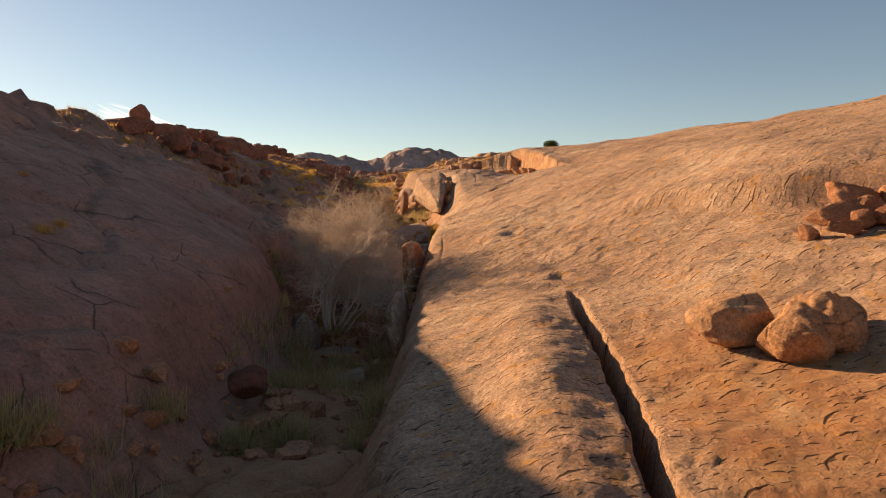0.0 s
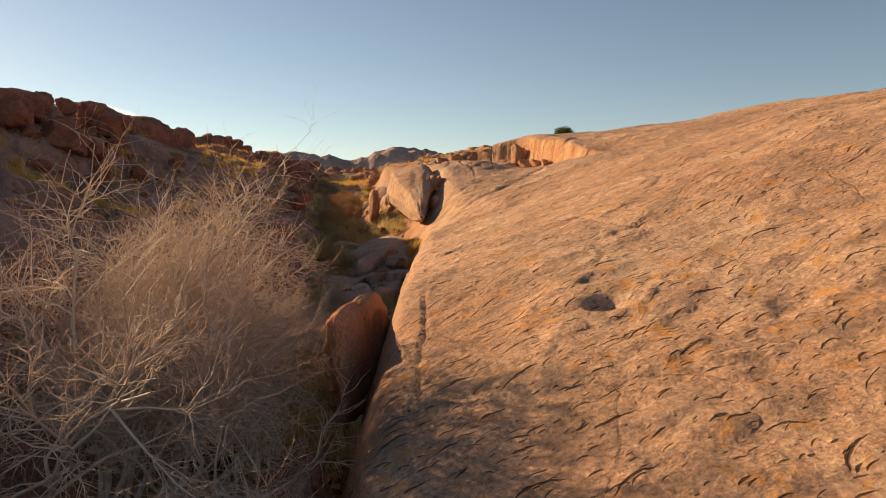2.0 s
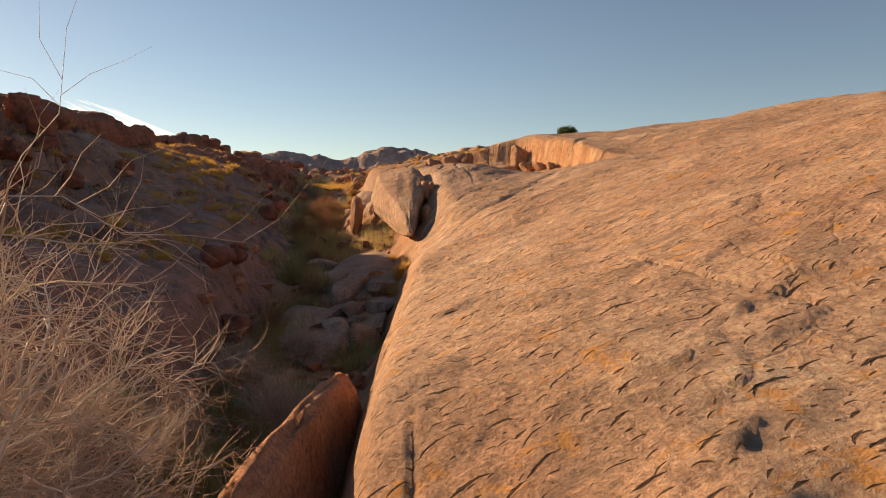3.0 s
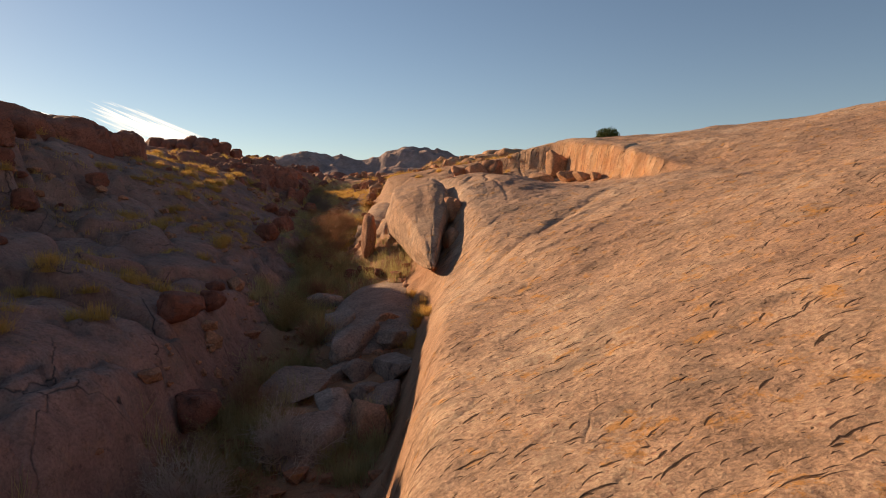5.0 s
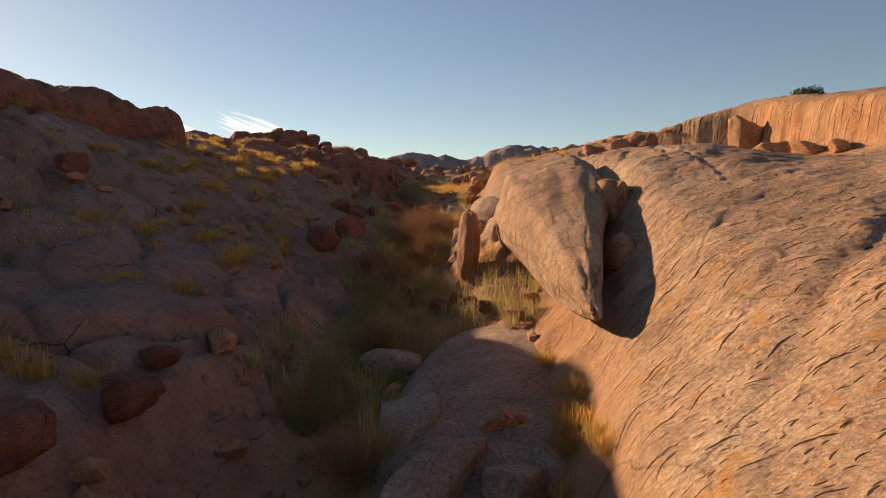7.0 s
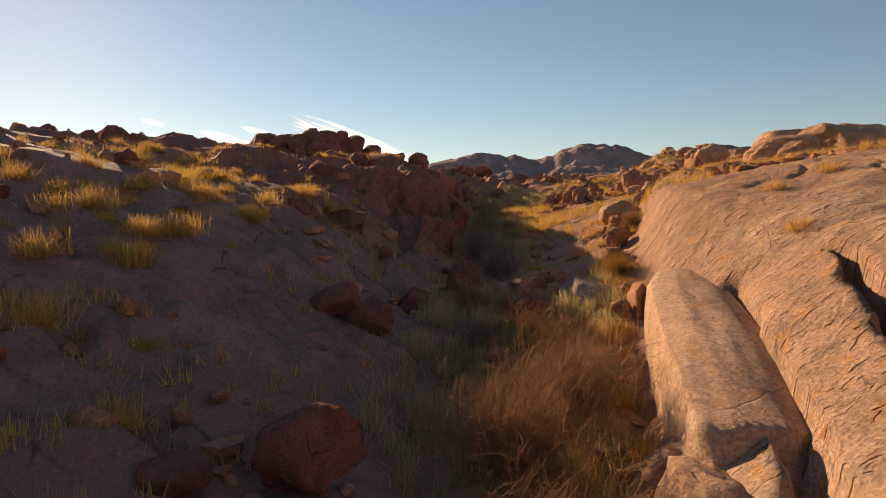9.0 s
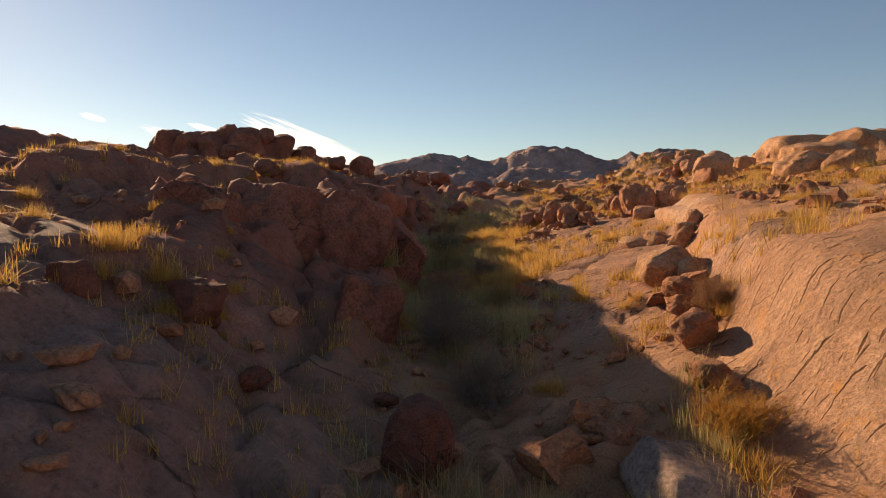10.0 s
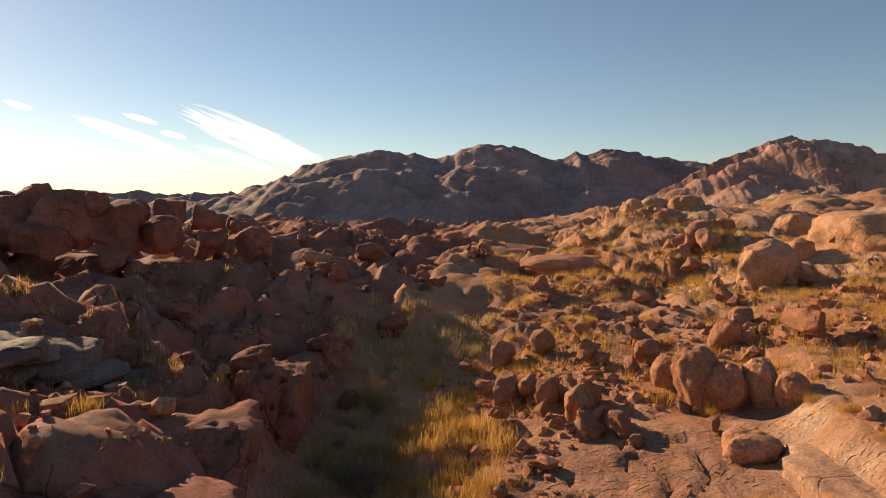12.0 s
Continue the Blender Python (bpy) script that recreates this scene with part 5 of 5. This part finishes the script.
def grass_field(name, n, xr, yr, length, mat, seed, label, keep=None):
    """Short grass that nobody could count, as one mesh."""
    r = np.random.RandomState(seed)
    x, y = r.uniform(*xr, n * 3), r.uniform(*yr, n * 3)
    ok = fbm(x * 0.35, y * 0.35, x * 0, 3, seed) > 0.05
    if keep is not None:
        ok &= keep(x, y)
    x, y = x[ok][:n], y[ok][:n]
    # gather blades into small bunches
    m = 14
    bx = np.repeat(x, m) + r.normal(0, 0.05, len(x) * m)
    by = np.repeat(y, m) + r.normal(0, 0.05, len(x) * m)
    bz = np.repeat(ground_z(x, y), m) - 0.03
    a = r.uniform(0, 6.283, len(bx))
    L = length * r.uniform(0.4, 1.0, len(bx))
    ln = np.abs(r.normal(0, 0.7, len(bx)))
    w = 0.006
    base_ = np.stack([bx, by, bz], -1)
    tip = base_ + np.stack([np.cos(a) * ln * L, np.sin(a) * ln * L, L], -1)
    side = np.stack([-np.sin(a), np.cos(a), a * 0], -1) * w
    V = np.stack([base_ - side, base_ + side, tip], 1).reshape(-1, 3)
    F = np.arange(len(V)).reshape(-1, 3)
    return tagged(new(name, soup(name, V, F, mat)), label, "grass", kind="stuff")


crowd = [c for c in CROWD if isinstance(c, np.ndarray)]
if crowd:
    V = np.concatenate(crowd)
    q = np.arange(len(V) // 6)[:, None] * 6
    F = np.concatenate([q + (0, 1, 3, 2), q + (2, 3, 5, 4)])
    tagged(new("grass_tufts", soup("grass_tufts", V, F, M_GOLD)), "many dry golden grass tufts among the rocks", "grass", kind="stuff")

grass_field("dry_grass", 3000, (-7, 4), (47, 80), 0.30, M_GOLD, 301, "sparse short dry golden grass on the open slope")
grass_field("dry_grass", 2600, (-15, -6), (20, 66), 0.20, M_GOLD, 302, "sparse dry golden grass on the hill")
grass_field("gully_scrub", 3000, (-6.5, -0.8), (4, 50), 0.42, M_SCRUB, 303, "dull grass and scrub covering the gully bed",
            lambda x, y: (x < np.interp(y, GY, LIPS) - 0.4) & (x > np.interp(y, GY, WALLS) + 0.2))


grass_field("gully_scrub", 800, (-10, -5), (47, 66), 0.36, M_SCRUB, 304, "dull grass and scrub filling the upper gully",
            lambda x, y: (x < np.interp(y, GY, XS[4]) + 0.3) & (x > np.interp(y, GY, WALLS) + 0.4))


# ---------------------------------------------------------------- branching plants
def tubes(name, lines, mat, sides=4):
    """Tapered tubes along polylines of (point, radius)."""
    V, F = [], []
    for line in lines:
        prev = None
        for i, (p, r) in enumerate(line):
            q = line[min(i + 1, len(line) - 1)][0] - line[max(i - 1, 0)][0]
            q = q / (np.linalg.norm(q) + 1e-9)
            u = np.cross(q, (0.31, 0.87, 0.21))
            u /= np.linalg.norm(u) + 1e-9
            v = np.cross(q, u)
            k = len(V)
            for s in range(sides):
                t = 6.283185 * s / sides
                V.append(p + (u * math.cos(t) + v * math.sin(t)) * r)
            if prev is not None:
                for s in range(sides):
                    F.append((prev + s, prev + (s + 1) % sides, k + (s + 1) % sides, k + s))
            prev = k
    return soup(name, V, F, mat, True)


def limb(r, p, d, length, radius, bend, up, n):
    line, p, d = [], np.array(p, float), np.array(d, float)
    for i in range(n + 1):
        line.append((p.copy(), radius * (1 - 0.75 * i / n)))
        d = d + r.normal(0, bend, 3) + np.array([0, 0, up])
        d /= np.linalg.norm(d)
        p = p + d * length / n
    return line


def offshoots(r, line, count, lo, hi, angle, length, radius, bend, up, n):
    out = []
    for _ in range(count):
        t = r.uniform(lo, hi) * (len(line) - 1)
        i = min(int(t), len(line) - 2)
        f = t - i
        p = line[i][0] * (1 - f) + line[i + 1][0] * f
        d = line[i + 1][0] - line[i][0]
        d = d / np.linalg.norm(d)
        side = r.normal(size=3)
        side -= d * side.dot(d)
        side /= np.linalg.norm(side)
        d2 = d * math.cos(angle) + side * math.sin(angle)
        out.append(limb(r, p, d2, length * r.uniform(0.6, 1.15), min(radius, line[i][1] * 0.8), bend, up, n))
    return out


def bare_tree(x, y, height, seed, stems, label, dense=1.0, bend=0.2, wood=None, twigs=None):
    root = new("bare_tree")
    root.location = (x, y, gz(x, y) - 0.05)
    tagged(root, label, "tree")
    r = np.random.RandomState(seed)
    k = height / 4.3
    for s in range(stems):
        a = 6.283 * s / stems + r.uniform(-0.3, 0.3)
        tilt = r.uniform(0.08, 0.46)
        d = (math.cos(a) * tilt + 0.03, math.sin(a) * tilt + 0.22, 1.0)
        stem = limb(r, (math.cos(a) * 0.12 * k, math.sin(a) * 0.12 * k, 0), d, 2.75 * k * r.uniform(0.76, 0.97), 0.026 * k, bend, 0.0, 10)
        one = offshoots(r, stem, 12, 0.30, 0.98, 0.7, 1.0 * k, 0.017, bend + 0.01, 0.03, 6)
        two = [b for o in one for b in offshoots(r, o, 11, 0.15, 1.0, 0.8, 0.50 * k, 0.0078, 0.30, 0.01, 4)]
        three = [b for o in two for b in offshoots(r, o, int(8 * dense), 0.1, 1.0, 0.9, 0.27 * k, 0.0040, 0.32, 0.0, 3)]
        trunk = part("stem", tubes("stem", [stem] + one, wood or M_BARK, 5), root, "pale bleached woody stem" if s == 0 else "")
        part("branch_spray", tubes("branch_spray", two, wood or M_BARK, 3), trunk)["kind"] = "stuff"
        part("twig_spray", tubes("twig_spray", three, twigs or M_TWIG, 3), trunk)["kind"] = "stuff"
    return root


bare_tree(-2.65, 14.9, 5.6, 11, 14, "leafless bleached many-stemmed tree standing in the gully")

bare_tree(-3.75, 17.6, 2.7, 12, 10, "smaller leafless grey tree growing in the gully", 1.3, 0.24, M_DRIED, M_BARK)


def dead_bush(x, y, size, seed, mat, label, stems=52):
    root = new("dead_bush")
    root.location = (x, y, gz(x, y) - 0.03)
    tagged(root, label, "bush", "dead bushes")
    r = np.random.RandomState(seed)
    main, fine = [], []
    for s in range(stems):
        a = r.uniform(0, 6.283)
        tilt = r.uniform(0.1, 0.9)
        st = limb(r, (r.normal(0, 0.10), r.normal(0, 0.10), 0), (math.cos(a) * tilt, math.sin(a) * tilt, 1), size * r.uniform(0.45, 0.85), 0.008, 0.2, 0.0, 6)
        main.append(st)
        b = offshoots(r, st, 8, 0.15, 1.0, 0.75, size * 0.32, 0.0058, 0.25, 0.01, 3)
        fine += b
        for o in b:
            fine += offshoots(r, o, 5, 0.2, 1.0, 0.9, size * 0.15, 0.0046, 0.3, 0.0, 2)
    part("stem_spray", tubes("stem_spray", main, mat, 4), root)["kind"] = "stuff"
    part("twig_spray", tubes("twig_spray", fine, mat, 3), root)["kind"] = "stuff"
    return root


for i in range(34):
    y = rng.uniform(24, 37)
    tuft(np.interp(y, (24, 30, 34, 37), (-2.6, -2.9, -3.5, -4.1)) + rng.normal(0, 0.35), y, rng.uniform(1.1, 1.8), False)
for i in range(40):
    tuft(rng.uniform(-3.0, -1.3), rng.uniform(16.4, 23.0), rng.uniform(1.2, 2.0), False)
for i in range(16):
    y = 20.5 + 1.05 * i
    dead_bush(np.interp(y, (24, 30, 34, 37), (-2.9, -3.2, -3.7, -4.3)) + rng.normal(0, 0.25), y, rng.uniform(0.8, 1.1), 90 + i, (M_SCRUB, M_SCRUB, M_RUST)[i % 3], "tangled dry bush among grass in the gully bed", 30)
dead_bush(-4.2, 39.4, 1.5, 21, M_RUST, "rusty brown dead bush beside the pale rock")
dead_bush(-3.8, 40.4, 1.25, 22, M_RUST, "rusty brown dead bush beside the pale rock")
dead_bush(-3.65, 41.3, 0.7, 23, M_RUST, "rusty brown dead bush beside the pale rock")
dead_bush(-3.7, 38.2, 1.2, 24, M_RUST, "rusty brown dead bush beside the pale rock")
dead_bush(-3.6, 36.8, 0.9, 25, M_RUST, "rusty brown dead bush in the gully below the fin")
dead_bush(-4.3, 35.9, 0.8, 26, M_RUST, "rusty brown dead bush in the gully below the fin")
for i, (x, y, h) in enumerate(((-4.5, 42.6, 0.8), (-4.0, 42.4, 0.7), (-5.1, 42.3, 0.7), (-4.8, 43.6, 0.6), (-5.6, 43.4, 0.7))):
    dead_bush(x, y, h, 140 + i, (M_RUST, M_RUST, M_DRIED)[i % 3], "rusty brown dead bush beside the pale rock", 34)
dead_bush(-3.35, 45.2, 0.6, 127, M_GOLD, "straw-coloured dry bush at the foot of the rock")
dead_bush(-3.0, 47.5, 0.6, 27, M_RUST, "brown dead bush beside heaped boulders")
dead_bush(-6.2, 47.5, 0.9, 28, M_DRIED, "tangled grey dead bush in the shaded gully")
dead_bush(-5.6, 46.2, 0.8, 29, M_DRIED, "tangled grey dead bush in the shaded gully")
for i, (x, y, h) in enumerate(((-6.6, 49.0, 0.8), (-5.9, 49.8, 0.7), (-7.0, 51.2, 0.8), (-6.4, 52.6, 0.7), (-7.5, 54.0, 0.8), (-7.0, 56.0, 0.7), (-8.2, 57.6, 0.8), (-8.6, 60.2, 0.8), (-7.9, 59.2, 0.6))):
    dead_bush(x, y, h, 60 + i, (M_DRIED, M_SCRUB, M_RUST)[i % 3], "tangled dry bush among grass in the upper gully", 30)
for i, (x, y, h) in enumerate(((-3.2, 20.5, 1.3), (-1.9, 21.3, 1.1), (-2.9, 23.2, 1.2), (-2.2, 24.6, 1.0))):
    dead_bush(x, y, h, 30 + i, M_TWIG, "tangled grey dead bush in the shaded gully")


def green_bush(x, y, r0, h, seed, label):
    root = new("green_bush")
    root.location = (x, y, gz(x, y) - 0.03)
    tagged(root, label, "bush")
    r = np.random.RandomState(seed)
    main = [limb(r, (0, 0, 0), (r.normal(0, 0.5), r.normal(0, 0.5), 1), h * 0.8, 0.02, 0.2, 0.0, 5) for _ in range(8)]
    part("trunk", tubes("trunk", main, M_BARK, 4), root)
    V, F = [], []
    for _ in range(2600):
        d = r.normal(size=3)
        d /= np.linalg.norm(d)
        q = d * (r.rand() ** 0.4) * np.array([r0, r0, h * 0.45]) * (1 + 0.25 * math.sin(5 * d[0] + 3) * math.sin(4 * d[1])) + (0, 0, h * 0.55)
        a, b = r.normal(size=3) * 0.022, r.normal(size=3) * 0.022
        k = len(V)
        V += [q - a, q + b, q + a, q - b]
        F.append((k, k + 1, k + 2, k + 3))
    part("crown", soup("crown", V, F, M_LEAF), root)
    return root


green_bush(7.9, 45.7, 0.55, 0.75, 7, "small rounded green bush on the skyline of the dome")


# ---------------------------------------------------------------- thin clouds low in the sky
def cloud_material():
    m = bpy.data.materials.new("thin_cloud")
    m.use_nodes = True
    nt = m.node_tree
    nt.nodes.remove(nt.nodes["Principled BSDF"])
    tc = nt.nodes.new("ShaderNodeTexCoord")
    mp = node(nt, "ShaderNodeMapping", Rotation=(0, 0, 0.12), Scale=(1.6, 9.0, 1.0))
    nt.links.new(tc.outputs["UV"], mp.inputs[0])
    off = nt.nodes.new("ShaderNodeObjectInfo")
    shift = nt.nodes.new("ShaderNodeVectorMath")
    nt.links.new(mp.outputs[0], shift.inputs[0])
    nt.links.new(off.outputs["Random"], shift.inputs[1])
    n = noise_tex(nt, shift.outputs[0], 1.6, 9, 0.62, 0.7)
    grad = nt.nodes.new("ShaderNodeVectorMath")
    grad.operation = "DISTANCE"
    nt.links.new(tc.outputs["UV"], grad.inputs[0])
    grad.inputs[1].default_value = (0.5, 0.5, 0.0)
    edge = ramp(nt, grad.outputs["Value"], grey((0.15, 1.0), (0.5, 0.0)))
    a = ramp(nt, math_node(nt, "MULTIPLY", edge, math_node(nt, "SUBTRACT", math_node(nt, "MULTIPLY", n, 3.2), 0.72)), grey((0.36, 0.0), (0.72, 0.95)))
    em = node(nt, "ShaderNodeEmission", Strength=1.15)
    em.inputs[0].default_value = (1.0, 0.97, 0.93, 1)
    tr = nt.nodes.new("ShaderNodeBsdfTransparent")
    mx = nt.nodes.new("ShaderNodeMixShader")
    nt.links.new(a, mx.inputs[0])
    nt.links.new(tr.outputs[0], mx.inputs[1])
    nt.links.new(em.outputs[0], mx.inputs[2])
    nt.links.new(mx.outputs[0], nt.nodes["Material Output"].inputs[0])
    return m


M_CLOUD = cloud_material()


def sky_at(az, el, d=4300.0):
    return np.array([-math.sin(radians(az)) * math.cos(radians(el)), math.cos(radians(az)) * math.cos(radians(el)), math.sin(radians(el))]) * d


def cloud(az0, el0, az1, el1, thick):
    a, b = sky_at(az0, el0), sky_at(az1, el1)
    axis = (b - a) / np.linalg.norm(b - a)
    across = np.cross(axis, a / np.linalg.norm(a))
    half = across * 4300 * math.tan(radians(thick)) / 2
    me = soup("cloud", [a - half, b - half, b + half, a + half], [(0, 1, 2, 3)], M_CLOUD)
    uv = me.uv_layers.new(name="UVMap")
    for i, c in enumerate(((0, 0), (1, 0), (1, 1), (0, 1))):
        uv.data[i].uv = c
    return tagged(new("backdrop", me), "thin bright white cloud streak near the horizon", "cloud", "clouds", "structure")


cloud(31.2, 8.6, 14.8, 2.2, 3.6)
cloud(38.6, 7.3, 25.5, 2.7, 1.5)
cloud(41.4, 7.5, 38.8, 6.8, 0.7)
cloud(33.8, 7.2, 29.9, 6.2, 0.7)
cloud(31.0, 5.9, 27.9, 5.2, 0.7)
cloud(29.2, 5.1, 19.8, 2.4, 1.2)
